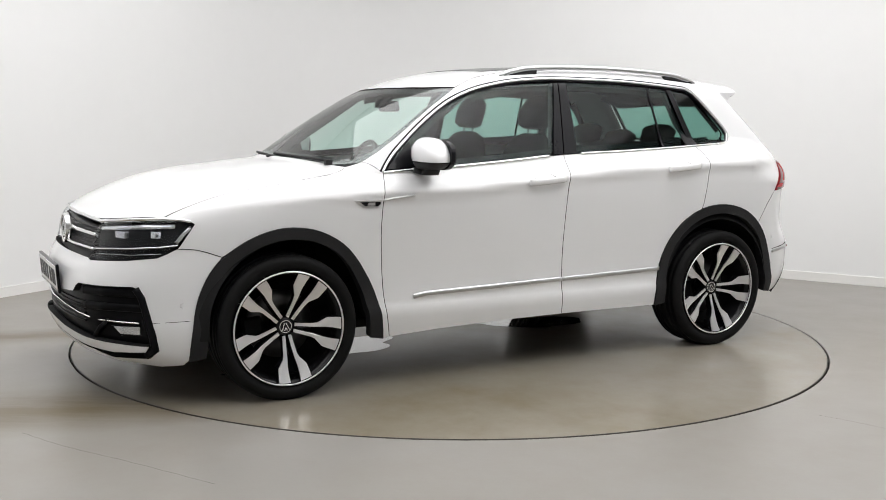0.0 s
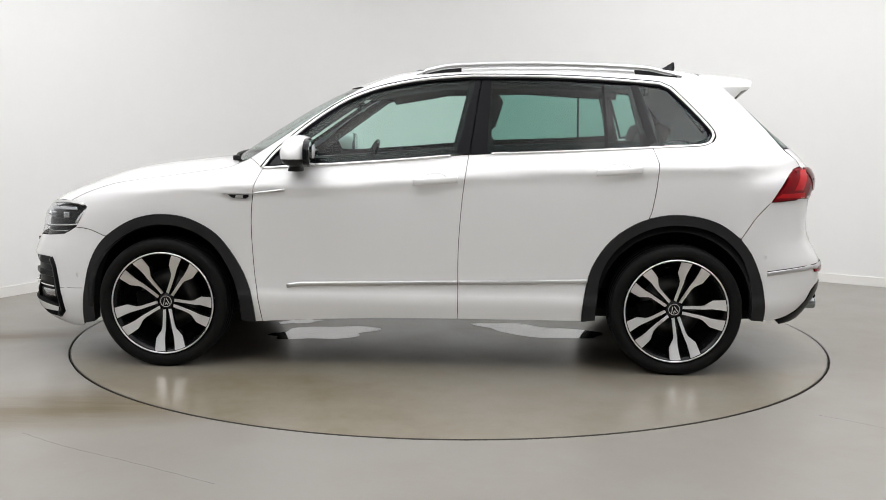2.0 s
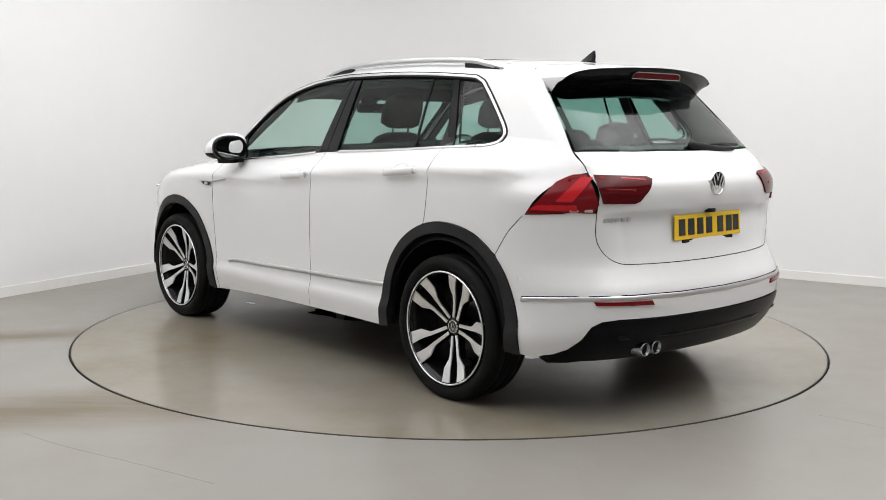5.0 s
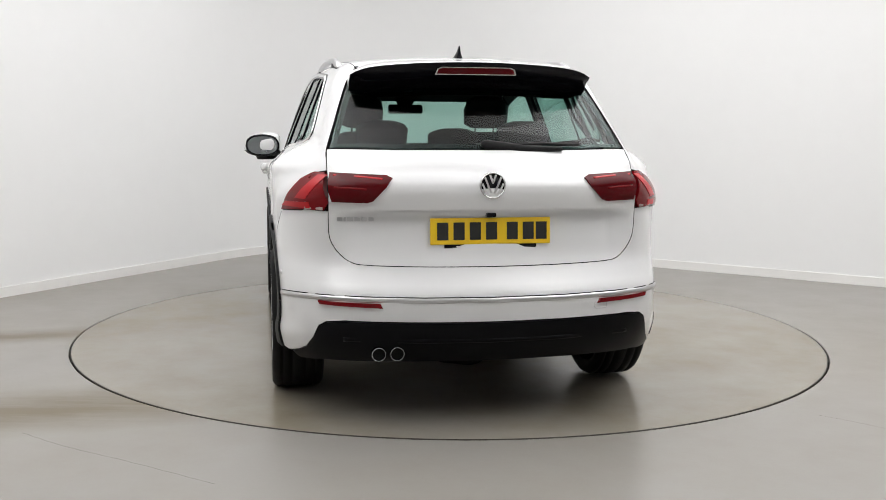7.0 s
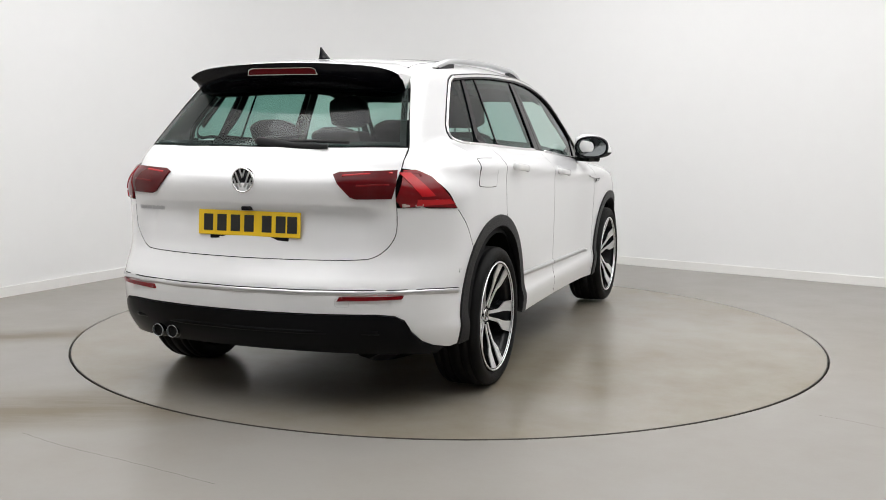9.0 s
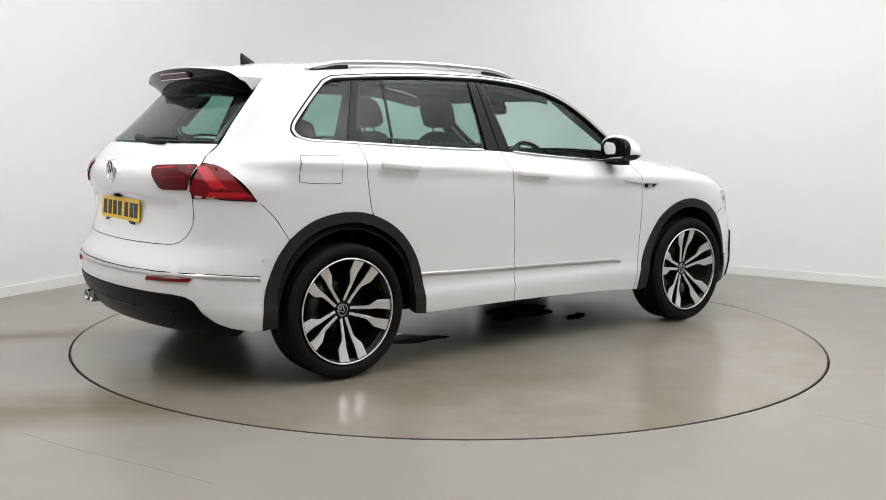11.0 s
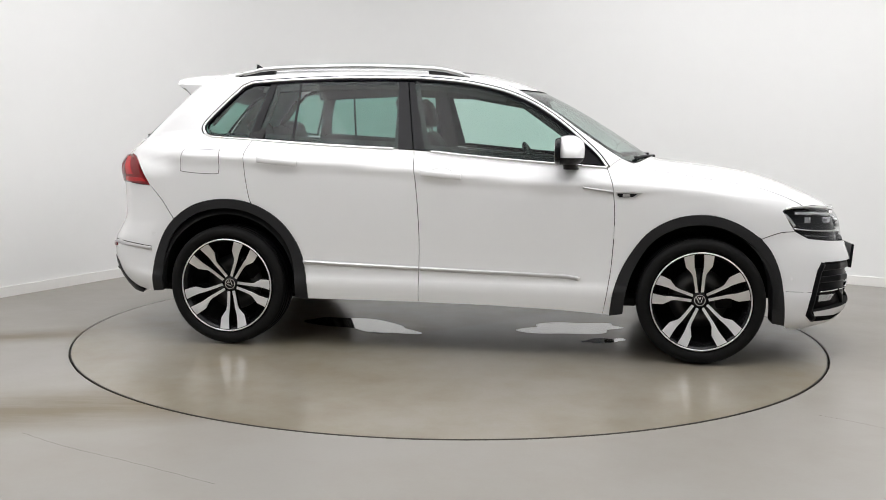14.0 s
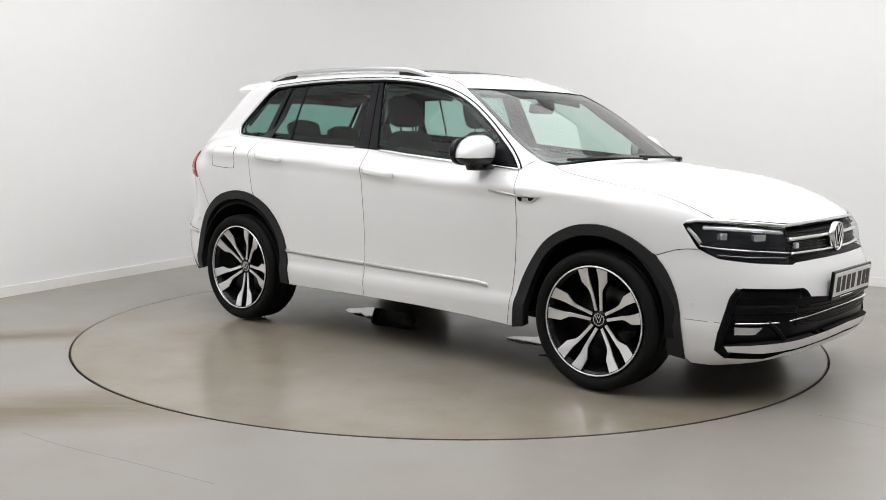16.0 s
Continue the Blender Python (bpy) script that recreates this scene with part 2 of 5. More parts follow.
def on(view, pts):
    """Points on the body: (y, z) from the side, (x, y) from above, (x, z) from behind or in front."""
    a = np.array(pts, float)
    o = np.zeros((len(a), 3))
    if view == SIDE:
        o[:, 0], o[:, 1], o[:, 2] = 1.6, a[:, 0], a[:, 1]
    elif view == TOPV:
        o[:, 0], o[:, 1], o[:, 2] = a[:, 0], a[:, 1], 2.4
    else:
        o[:, 0], o[:, 1], o[:, 2] = a[:, 0], 3.4 * view[1], a[:, 1]
    return cast(o, -np.array([view], float))


def smooth_line(pts, step=0.02, closed=False):
    """Resample a polyline, as given or rounded by a Catmull-Rom curve."""
    a = np.array(pts, float)
    if closed:
        a = np.vstack([a, a[:1]])
    out = []
    for i in range(len(a) - 1):
        n = max(1, int(math.ceil(np.linalg.norm(a[i + 1] - a[i]) / step)))
        out += [a[i] + (a[i + 1] - a[i]) * k / n for k in range(n)]
    if not closed:
        out.append(a[-1])
    return np.array(out)


def curve(pts, n=6, closed=False):
    a = [np.array(p, float) for p in pts]
    m = len(a)
    out = []
    for i in range(m if closed else m - 1):
        p1, p2 = a[i], a[(i + 1) % m]
        p0 = a[i - 1] if closed or i else 2 * p1 - p2
        p3 = a[(i + 2) % m] if closed or i + 2 < m else 2 * p2 - p1
        for k in range(n):
            t = k / n
            out.append(0.5 * (2 * p1 + (p2 - p0) * t + (2 * p0 - 5 * p1 + 4 * p2 - p3) * t * t + (3 * p1 - p0 - 3 * p2 + p3) * t ** 3))
    if not closed:
        out.append(a[-1])
    return np.array(out)


def inside(p, poly):
    x, y = p[:, 0], p[:, 1]
    c = np.zeros(len(p), bool)
    for i in range(len(poly)):
        (x1, y1), (x2, y2) = poly[i - 1], poly[i]
        if y1 != y2:
            c ^= ((y1 > y) != (y2 > y)) & (x < (x2 - x1) * (y - y1) / (y2 - y1) + x1)
    return c


def shrink(poly, d):
    nxt, prv = np.roll(poly, -1, 0), np.roll(poly, 1, 0)
    t0, t1 = poly - prv, nxt - poly
    t0 /= np.maximum(np.linalg.norm(t0, axis=1, keepdims=True), 1e-9)
    t1 /= np.maximum(np.linalg.norm(t1, axis=1, keepdims=True), 1e-9)
    n = np.stack([-(t0 + t1)[:, 1], (t0 + t1)[:, 0]], -1)
    n /= np.maximum(np.linalg.norm(n, axis=1, keepdims=True), 1e-9)
    area = (poly[:, 0] * nxt[:, 1] - nxt[:, 0] * poly[:, 1]).sum()
    return poly + n * d * (1 if area > 0 else -1)


class Flat:
    """Plain projection along d."""
    def __init__(self, d):
        self.d = np.array(d, float) / np.linalg.norm(d)
        up = np.array([0, 0, 1.0]) if abs(self.d[2]) < 0.9 else np.array([0, 1.0, 0])
        self.u = np.cross(up, self.d)
        self.u /= np.linalg.norm(self.u)
        self.v = np.cross(self.d, self.u)

    def to(self, p):
        return np.stack([p @ self.u, p @ self.v], -1)

    def back(self, q):
        o = q[:, :1] * self.u + q[:, 1:] * self.v + self.d * 2.9
        return cast(o, -self.d[None], far=3.4)


class Wrap:
    """Projection round an upright axis at (0, yc)."""
    def __init__(self, yc, sign):
        self.yc, self.s = yc, sign

    def to(self, p):
        return np.stack([np.arctan2(p[:, 0], (p[:, 1] - self.yc) * self.s), p[:, 2]], -1)

    def back(self, q):
        d = np.stack([np.sin(q[:, 0]), np.cos(q[:, 0]) * self.s, 0 * q[:, 0]], -1)
        o = np.stack([0 * q[:, 0], 0 * q[:, 0] + self.yc, q[:, 1]], -1)
        return cast(o + d * 2.2, -d, far=2.2, n=90)


class SideGlass:
    """The even curved plane of the side windows, inset a little."""
    def __init__(self, inset):
        self.inset = inset

    def to(self, p):
        return np.stack([p[:, 1], p[:, 2]], -1)

    def x(self, y, z):
        dz = z - 1.10
        return CABIN_W(y) - .36 * dz - .08 * dz * np.abs(dz) - self.inset

    def back(self, q):
        return np.stack([self.x(q[:, 0], q[:, 1]), q[:, 0], q[:, 1]], -1)

    def nrm(self, p):
        e = .01
        dy = (self.x(p[:, 1] + e, p[:, 2]) - self.x(p[:, 1] - e, p[:, 2])) / (2 * e)
        dz = (self.x(p[:, 1], p[:, 2] + e) - self.x(p[:, 1], p[:, 2] - e)) / (2 * e)
        n = np.stack([np.ones(len(p)), -dy, -dz], -1)
        return n / np.linalg.norm(n, axis=1, keepdims=True)


def panel_data(outline, view, step=0.03, gap=0.0017, lift=0.0, depth=0.02, holes=()):
    """A curved sheet on the body inside the outline, its edges turned inwards by depth."""
    from mathutils.geometry import delaunay_2d_cdt
    loops = []
    for k, o in enumerate([outline, *holes]):
        q = smooth_line(view.to(np.asarray(o, float)), step * 0.7, closed=True)
        loops.append(shrink(q, gap if k == 0 else -gap))
    pts, edges = [], []
    for q in loops:
        b = len(pts)
        pts += [tuple(a) for a in q]
        edges += [(b + i, b + (i + 1) % len(q)) for i in range(len(q))]
    lo, hi = loops[0].min(0), loops[0].max(0)
    gx, gy = np.meshgrid(np.arange(lo[0], hi[0], step), np.arange(lo[1], hi[1], step))
    g = np.stack([gx.ravel(), gy.ravel()], -1)
    ok = inside(g, loops[0])
    for q in loops[1:]:
        ok &= ~inside(g, q)
    bound = np.array(pts)
    g = g[ok]
    if len(g):
        near = np.array([np.min(((bound - a) ** 2).sum(1)) for a in g])
        g = g[near > (0.45 * step) ** 2]
    allp = [Vector(p) for p in pts] + [Vector(p) for p in g]
    vs, _, fs, *_ = delaunay_2d_cdt(allp, edges, [], 0, 1e-6)
    v2 = np.array([tuple(v) for v in vs])
    tri = np.array([tuple(f) for f in fs if len(f) == 3])
    cen = v2[tri].mean(1)
    keep = inside(cen, loops[0])
    for q in loops[1:]:
        keep &= ~inside(cen, q)
    tri = tri[keep]
    p3 = view.back(v2)
    nm = view.nrm(p3) if isinstance(view, SideGlass) else normals(p3)
    p3 = p3 + nm * lift
    fn = np.cross(p3[tri[:, 1]] - p3[tri[:, 0]], p3[tri[:, 2]] - p3[tri[:, 0]])
    flip = (fn * nm[tri].sum(1)).sum(1) < 0
    tri[flip] = tri[flip][:, ::-1]
    count = {}
    for a, b, c in tri:
        for e in ((a, b), (b, c), (c, a)):
            count[e] = 1
    rim = [e for e in count if (e[1], e[0]) not in count]
    verts, norms, faces = [tuple(v) for v in p3], [tuple(v) for v in nm], [tuple(t) for t in tri]
    if depth:
        idx = {}
        for e in rim:
            for i in e:
                if i not in idx:
                    idx[i] = len(verts)
                    verts += [tuple(p3[i]), tuple(p3[i] - nm[i] * depth)]
                    norms += [(0, 0, 0), (0, 0, 0)]
        for a, b in rim:
            faces.append((idx[b], idx[a], idx[a] + 1, idx[b] + 1))
    return verts, norms, faces


def panel(name, outline, view, mat, parent, mirror=False, label="", **kw):
    v, n, f = panel_data(outline, view, **kw)
    return panel_mesh(name, v, n, f, mat, parent, mirror, label)


def panel_mesh(name, v, n, f, mat, parent, mirror, label):
    if mirror:
        v = [(-a, b, c) for a, b, c in v]
        n = [(-a, b, c) for a, b, c in n]
        f = [q[::-1] for q in f]
    me = bpy.data.meshes.new(name)
    me.from_pydata([tuple(map(float, a)) for a in v], [], [tuple(map(int, a)) for a in f])
    me.materials.append(mat)
    # Turned-in edges of painted panels are dark, standing in for shade in the gaps.
    if mat == PAINT:
        me.materials.append(DARK)
        me.polygons.foreach_set("material_index", [int(len(q) == 4) for q in f])
    me.shade_smooth()
    me.normals_split_custom_set_from_vertices([tuple(map(float, a)) for a in n])
    ob = new(name, me)
    ob.parent = parent
    return tagged(ob, label)


def both(name, outline, view, mat, parents, label="", **kw):
    """The same panel on both flanks; parents: (right, left)."""
    v, n, f = panel_data(outline, view, **kw)
    return panel_mesh(name, v, n, f, mat, parents[0], False, label), panel_mesh(name, v, n, f, mat, parents[1], True, label)


def ribbon(name, pts, width, height, mat, parent, mirror=False, lift=0.0, label="", closed=False, step=0.02, calm=0, nrm=None):
    """A raised strip with rounded shoulders that follows points on the body. calm: how far it evens out the body's small bends."""
    p = smooth_line(pts, step, closed)
    n = normals(p) if nrm is None else nrm(p)
    if calm:
        ker = np.ones(2 * calm + 1) / (2 * calm + 1)
        n = np.stack([np.convolve(np.pad(n[:, a], calm, mode="edge"), ker, mode="valid") for a in range(3)], -1)
        n /= np.linalg.norm(n, axis=1, keepdims=True)
        p[:, 0] = np.convolve(np.pad(p[:, 0], calm, mode="edge"), ker, mode="valid")
    t = np.roll(p, -1, 0) - np.roll(p, 1, 0)
    if not closed:
        t[0], t[-1] = p[1] - p[0], p[-1] - p[-2]
    t /= np.maximum(np.linalg.norm(t, axis=1, keepdims=True), 1e-9)
    s = np.cross(n, t)
    s /= np.maximum(np.linalg.norm(s, axis=1, keepdims=True), 1e-9)
    prof = [(-.5, -.004), (-.5, height * .55), (-.36, height * .92), (0, height), (.36, height * .92), (.5, height * .55), (.5, -.004)]
    k, vs, fs = len(prof), [], []
    for i in range(len(p)):
        for a, h in prof:
            vs.append(tuple(p[i] + s[i] * a * width + n[i] * (h + lift)))
    m = len(p)
    for i in range(m if closed else m - 1):
        j = (i + 1) % m
        for a in range(k - 1):
            fs.append((i * k + a, j * k + a, j * k + a + 1, i * k + a + 1))
    if not closed:
        fs += [tuple(range(k)), tuple((m - 1) * k + a for a in range(k))[::-1]]
    if mirror:
        vs = [(-a, b, c) for a, b, c in vs]
        fs = [q[::-1] for q in fs]
    ob = mesh_ob(name, vs, fs, mat, True)
    ob.parent = parent
    return tagged(ob, label)


def tube(bm, pts, r, seg=8):
    """A round bar along points."""
    p = [Vector(q) for q in pts]
    rings = []
    for i, q in enumerate(p):
        t = (p[min(i + 1, len(p) - 1)] - p[max(i - 1, 0)]).normalized()
        a = t.orthogonal().normalized() if i == 0 else (last - t * last.dot(t)).normalized()
        last = a
        b = t.cross(a)
        rr = r[i] if isinstance(r, (list, tuple)) else r
        rings.append([bm.verts.new(q + (a * math.cos(k * 2 * math.pi / seg) + b * math.sin(k * 2 * math.pi / seg)) * rr) for k in range(seg)])
    for u, v in zip(rings, rings[1:]):
        for k in range(seg):
            bm.faces.new((u[k], u[(k + 1) % seg], v[(k + 1) % seg], v[k]))
    bm.faces.new(rings[0][::-1])
    bm.faces.new(rings[-1])
    return bm


def lathe(bm, prof, m=Matrix(), seg=64, closed=False):
    """Turn (radius, along) points round the local x axis."""
    rings = [[bm.verts.new(m @ Vector((x, r * math.cos(2 * math.pi * k / seg), r * math.sin(2 * math.pi * k / seg)))) for k in range(seg)] for r, x in prof]
    for i in range(len(rings) if closed else len(rings) - 1):
        u, v = rings[i], rings[(i + 1) % len(rings)]
        for k in range(seg):
            bm.faces.new((u[k], u[(k + 1) % seg], v[(k + 1) % seg], v[k]))
    return bm


def blob(bm, rings, seg=16, power=3.0, m=Matrix()):
    """A closed loft of rounded boxes; rings: (x, y, z, half x, half y) stacked along z in the space of m."""
    rows = []
    for x, y, z, a, b in rings:
        row = []
        for k in range(seg):
            c, s = math.cos(2 * math.pi * k / seg), math.sin(2 * math.pi * k / seg)
            row.append(bm.verts.new(m @ Vector((x + a * math.copysign(abs(c) ** (2 / power), c), y + b * math.copysign(abs(s) ** (2 / power), s), z))))
        rows.append(row)
    for u, v in zip(rows, rows[1:]):
        for k in range(seg):
            bm.faces.new((u[k], u[(k + 1) % seg], v[(k + 1) % seg], v[k]))
    bm.faces.new(rows[0][::-1])
    bm.faces.new(rows[-1])
    return bm


def plate_prism(bm, poly, m, depth, bevel=0.0):
    """A flat polygon (x, y) with depth along z, in the space of m."""
    n = len(poly)
    lo = [bm.verts.new(m @ Vector((x, y, 0))) for x, y in poly]
    hi = [bm.verts.new(m @ Vector((x, y, depth))) for x, y in poly]
    bm.faces.new(lo[::-1])
    bm.faces.new(hi)
    for i in range(n):
        bm.faces.new((lo[i], lo[(i + 1) % n], hi[(i + 1) % n], hi[i]))
    return bm


# ---- turntable ----
turntable = new("turntable")
tagged(turntable, "round grey painted turntable flush with the floor", "turntable")
bm = bmesh.new()
bmesh.ops.create_cone(bm, cap_ends=True, segments=192, radius1=DISC_R, radius2=DISC_R, depth=0.024, matrix=pose(0, 0, -0.0115))
part("disc", bm, DISC, turntable, "grey painted disc, stained brown")
bm = bmesh.new()
lathe(bm, [(DISC_R + .001, -.03), (DISC_R + .004, -.004), (DISC_R + .001, .0006), (DISC_R - .002, .0006), (DISC_R - .002, -.002)], pose(0, 0, 0, 0, -90, 0), seg=192)
part("disc_edge", bm, STEELE, turntable, "thin worn steel edge of the disc", True)


def wet_patch(cx, cy, rx, ry, seed, turn):
    """A thin puddle with an uneven outline."""
    rnd = random.Random(seed)
    ph = [(rnd.uniform(0, 6.3), rnd.uniform(.06, .22) / (k ** .5)) for k in range(1, 8)]
    bm = bmesh.new()
    ring = []
    for i in range(72):
        a = 2 * math.pi * i / 72
        r = 1 + sum(w * math.sin((k + 1) * a + p) for k, (p, w) in enumerate(ph))
        x, y = rx * r * math.cos(a), ry * r * math.sin(a)
        c, s2 = math.cos(turn), math.sin(turn)
        ring.append(bm.verts.new((CAR_X + cx + c * x - s2 * y, CAR_Y + cy + s2 * x + c * y, .0016)))
    bm.faces.new(ring)
    part("wet_patch", bm, WATER, turntable, "shallow wet patch under the car")


wet_patch(0.0, .62, .17, .34, 3, .3)
wet_patch(.22, -.66, .18, .36, 5, -.4)
wet_patch(-.30, 1.43, .02, .05, 2, .2)
wet_patch(.35, .85, .06, .13, 11, .5)
# hairline cracks in the floor paint
for path in ([(-1.755, -2.233), (-1.515, -2.399), (-1.176, -2.587), (-.782, -2.823)], [(1.674, -1.834), (1.78, -1.915), (1.893, -2.019), (2.05, -2.13)]):
    crack = curve(path, 8)
    bm = bmesh.new()
    pv = None
    for i, (q, nx) in enumerate(zip(crack[:-1], crack[1:])):
        d = (nx - q) / np.linalg.norm(nx - q) * (.0006 + .0005 * math.sin(i * 1.7) ** 2)
        w = .004 * math.sin(i * 2.3)
        cur = [bm.verts.new((q[0] - d[1] + w, q[1] + d[0], .001)), bm.verts.new((q[0] + d[1] + w, q[1] - d[0], .001))]
        if pv:
            bm.faces.new((pv[0], pv[1], cur[1], cur[0]))
        pv = cur
    tagged(part("floor_crack", bm, STEELE, None), "hairline crack in the floor paint", "crack", kind="structure")


# ---- car materials ----
PAINT = material("white_car_paint", (0.765, 0.765, 0.77), 0.38, coat=1.0, noise_scale=2, var=0.012)
CLAD = material("black_arch_plastic", (0.012, 0.012, 0.013), 0.55, spec=0.3, noise_scale=12, var=0.15, bump=0.25, bump_scale=900)
GLOSSB = material("gloss_black_trim", (0.006, 0.006, 0.008), 0.14, spec=0.2, noise_scale=8, var=0.1)
DARK = material("dark_underbody_and_shade", (0.008, 0.008, 0.008), 0.85, spec=0.2, noise_scale=9, var=0.4)
CHROME = material("chrome_trim", (0.80, 0.80, 0.80), 0.10, 1.0, noise_scale=20, var=0.02)
SATIN = material("satin_silver", (0.62, 0.62, 0.63), 0.30, 1.0, noise_scale=30, var=0.03)
ALLOY = material("machined_alloy", (0.84, 0.84, 0.85), 0.42, 1.0, noise_scale=40, var=0.04, bump=0.05, bump_scale=300)
RIMB = material("black_wheel_paint", (0.009, 0.009, 0.010), 0.25, spec=0.25, noise_scale=15, var=0.2)
RUBBER = material("tyre_rubber", (0.007, 0.007, 0.007), 0.62, spec=0.12, noise_scale=14, var=0.25, bump=0.3, bump_scale=400)
BLACKD = material("black_diffuser_plastic", (0.005, 0.005, 0.006), 0.3, spec=0.08, noise_scale=10, var=0.2)
STEEL = material("brake_steel", (0.10, 0.10, 0.10), 0.45, 1.0, noise_scale=30, var=0.2)
DIMMIR = material("dim_mirror", (0.30, 0.32, 0.33), 0.03, 1.0, noise_scale=5, var=0.03)
LAMPQ = material("dim_projector", (0.62, 0.63, 0.66), 0.2, 0.85, noise_scale=40, var=0.3)
CLOTH = material("dark_seat_leather", (0.010, 0.010, 0.011), 0.7, spec=0.25, noise_scale=25, var=0.3, bump=0.4, bump_scale=500)
LINER = material("dark_headlining", (0.022, 0.022, 0.023), 0.9, noise_scale=30, var=0.15)
REDG = material("red_lamp_lens", (0.17, 0.004, 0.007), 0.10, coat=0.1, spec=0.25, noise_scale=30, var=0.15)
REDD = material("dark_red_lamp_lens", (0.085, 0.002, 0.004), 0.10, coat=0.05, spec=0.2, noise_scale=30, var=0.15)
REDB = material("bright_red_light_guide", (0.46, 0.010, 0.015), 0.2, coat=0.1, spec=0.3, noise_scale=30, var=0.1)
CLEARL = material("pale_lamp_lens", (0.42, 0.30, 0.28), 0.12, coat=1.0, noise_scale=40, var=0.2)
YELLOW = material("yellow_reflective_plate", (0.86, 0.56, 0.015), 0.4, noise_scale=30, var=0.05)
WPLATE = material("white_reflective_plate", (0.75, 0.75, 0.74), 0.4, noise_scale=30, var=0.05)
INK = material("black_plate_ink", (0.015, 0.015, 0.015), 0.5, noise_scale=30, var=0.2)
LAMPD = material("dark_lamp_housing", (0.010, 0.011, 0.013), 0.3, spec=0.25, noise_scale=15, var=0.3)
LAMPR = material("lamp_reflector", (0.75, 0.76, 0.78), 0.15, 0.9, noise_scale=25, var=0.1)


def glass(name, tint, gloss=0.035):
    m = bpy.data.materials.new(name)
    m.use_nodes = True
    nt = m.node_tree
    nt.nodes.remove(nt.nodes["Principled BSDF"])
    out = nt.nodes["Material Output"]
    tr, gl, mix, lw = (nt.nodes.new("ShaderNode" + k) for k in ("BsdfTransparent", "BsdfGlossy", "MixShader", "LayerWeight"))
    tr.inputs["Color"].default_value = (*tint, 1)
    gl.inputs["Roughness"].default_value = 0.015
    lw.inputs["Blend"].default_value = 0.5
    po, ma = nt.nodes.new("ShaderNodeMath"), nt.nodes.new("ShaderNodeMath")
    po.operation, ma.operation = "POWER", "MULTIPLY_ADD"
    po.inputs[1].default_value, ma.inputs[1].default_value, ma.inputs[2].default_value = 5.0, 0.80, gloss
    nt.links.new(lw.outputs["Facing"], po.inputs[0])
    nt.links.new(po.outputs[0], ma.inputs[0])
    nt.links.new(ma.outputs[0], mix.inputs[0])
    nt.links.new(tr.outputs[0], mix.inputs[1])
    nt.links.new(gl.outputs[0], mix.inputs[2])
    nt.links.new(mix.outputs[0], out.inputs["Surface"])
    return m


GLASS_F = glass("green_tinted_glass", (0.72, 0.88, 0.83))
GLASS_R = glass("privacy_glass", (0.42, 0.62, 0.57))
GLASS_W = glass("windscreen_glass", (0.80, 0.92, 0.88), 0.10)
LENS = glass("clear_lamp_cover", (0.90, 0.91, 0.92), 0.015)

# ---- car ----
car = new("car")
tagged(car, "white five-door sport utility car with black wheel arch trim", "car")

ARCH_F = [(.852, .25), (.857, .30), (.873, .397), (.928, .542), (1.038, .701), (1.176, .786), (1.314, .812), (1.44, .797), (1.563, .742), (1.675, .648), (1.745, .51), (1.775, .34), (1.784, .22)]
ARCH_R = [(-.850, .283), (-.858, .385), (-.898, .564), (-.999, .713), (-1.147, .808), (-1.313, .842), (-1.483, .820), (-1.609, .756), (-1.708, .650), (-1.772, .5), (-1.791, .378), (-1.790, .295)]
FD = [(.818, 1.052), (.838, 1.0), (.853, .941), (.866, .769), (.856, .538), (.838, .392), (.815, .253)]
MD = [(-.256, 1.134), (-.23, .945), (-.215, .769), (-.208, .622), (-.209, .45), (-.210, .284)]
RD = [(-1.205, 1.179), (-1.222, 1.11), (-1.222, 1.075), (-1.214, .978), (-1.194, .859), (-1.180, .822)]
BELT = [(.818, 1.052), (.558, 1.069), (.268, 1.089), (.004, 1.111), (-.256, 1.134), (-.621, 1.148), (-.924, 1.163), (-1.205, 1.179)]
WTOP = [(.822, 1.052), (.76, 1.13), (.674, 1.208), (.557, 1.302), (.41, 1.398), (.26, 1.462), (.109, 1.5), (-.043, 1.524), (-.226, 1.539), (-.325, 1.542),
        (-.657, 1.542), (-.907, 1.534), (-1.128, 1.521), (-1.255, 1.511)]
WREAR = [(-1.31, 1.487), (-1.402, 1.399), (-1.500, 1.296), (-1.528, 1.255), (-1.527, 1.232), (-1.505, 1.206), (-1.46, 1.193), (-1.40, 1.189)]

arch_f, arch_r = curve(ARCH_F, 4), curve(ARCH_R, 4)
fd, md, rd = curve(FD, 4), curve(MD, 4), curve(RD, 4)
belt, wtop, wrear = curve(BELT, 3), curve(WTOP, 3), curve(WREAR, 4)


def seg_of(c, lo, hi):
    return c[(c[:, 0] >= lo - 1e-6) & (c[:, 0] <= hi + 1e-6)]


# front and rear doors, from belt to sill
belt_f, belt_r = seg_of(belt, -.256, .83), seg_of(belt, -1.21, -.256)
fdoor = np.vstack([fd, [(.56, .268), (.2, .28)], md[::-1], belt_f[::-1][:-1]])
doors_f = both("front_door", on(SIDE, fdoor), Flat((1, 0, .1)), PAINT, (car, car))
k = int(np.argmin(abs(arch_r[:, 0] + 1.180) + (arch_r[:, 1] < .7)))
rdoor = np.vstack([md, [(-.5, .284)], arch_r[:k + 1], rd[::-1], belt_r[::-1][1:-1]])
doors_r = both("rear_door", on(SIDE, rdoor), Flat((1, 0, .1)), PAINT, (car, car))

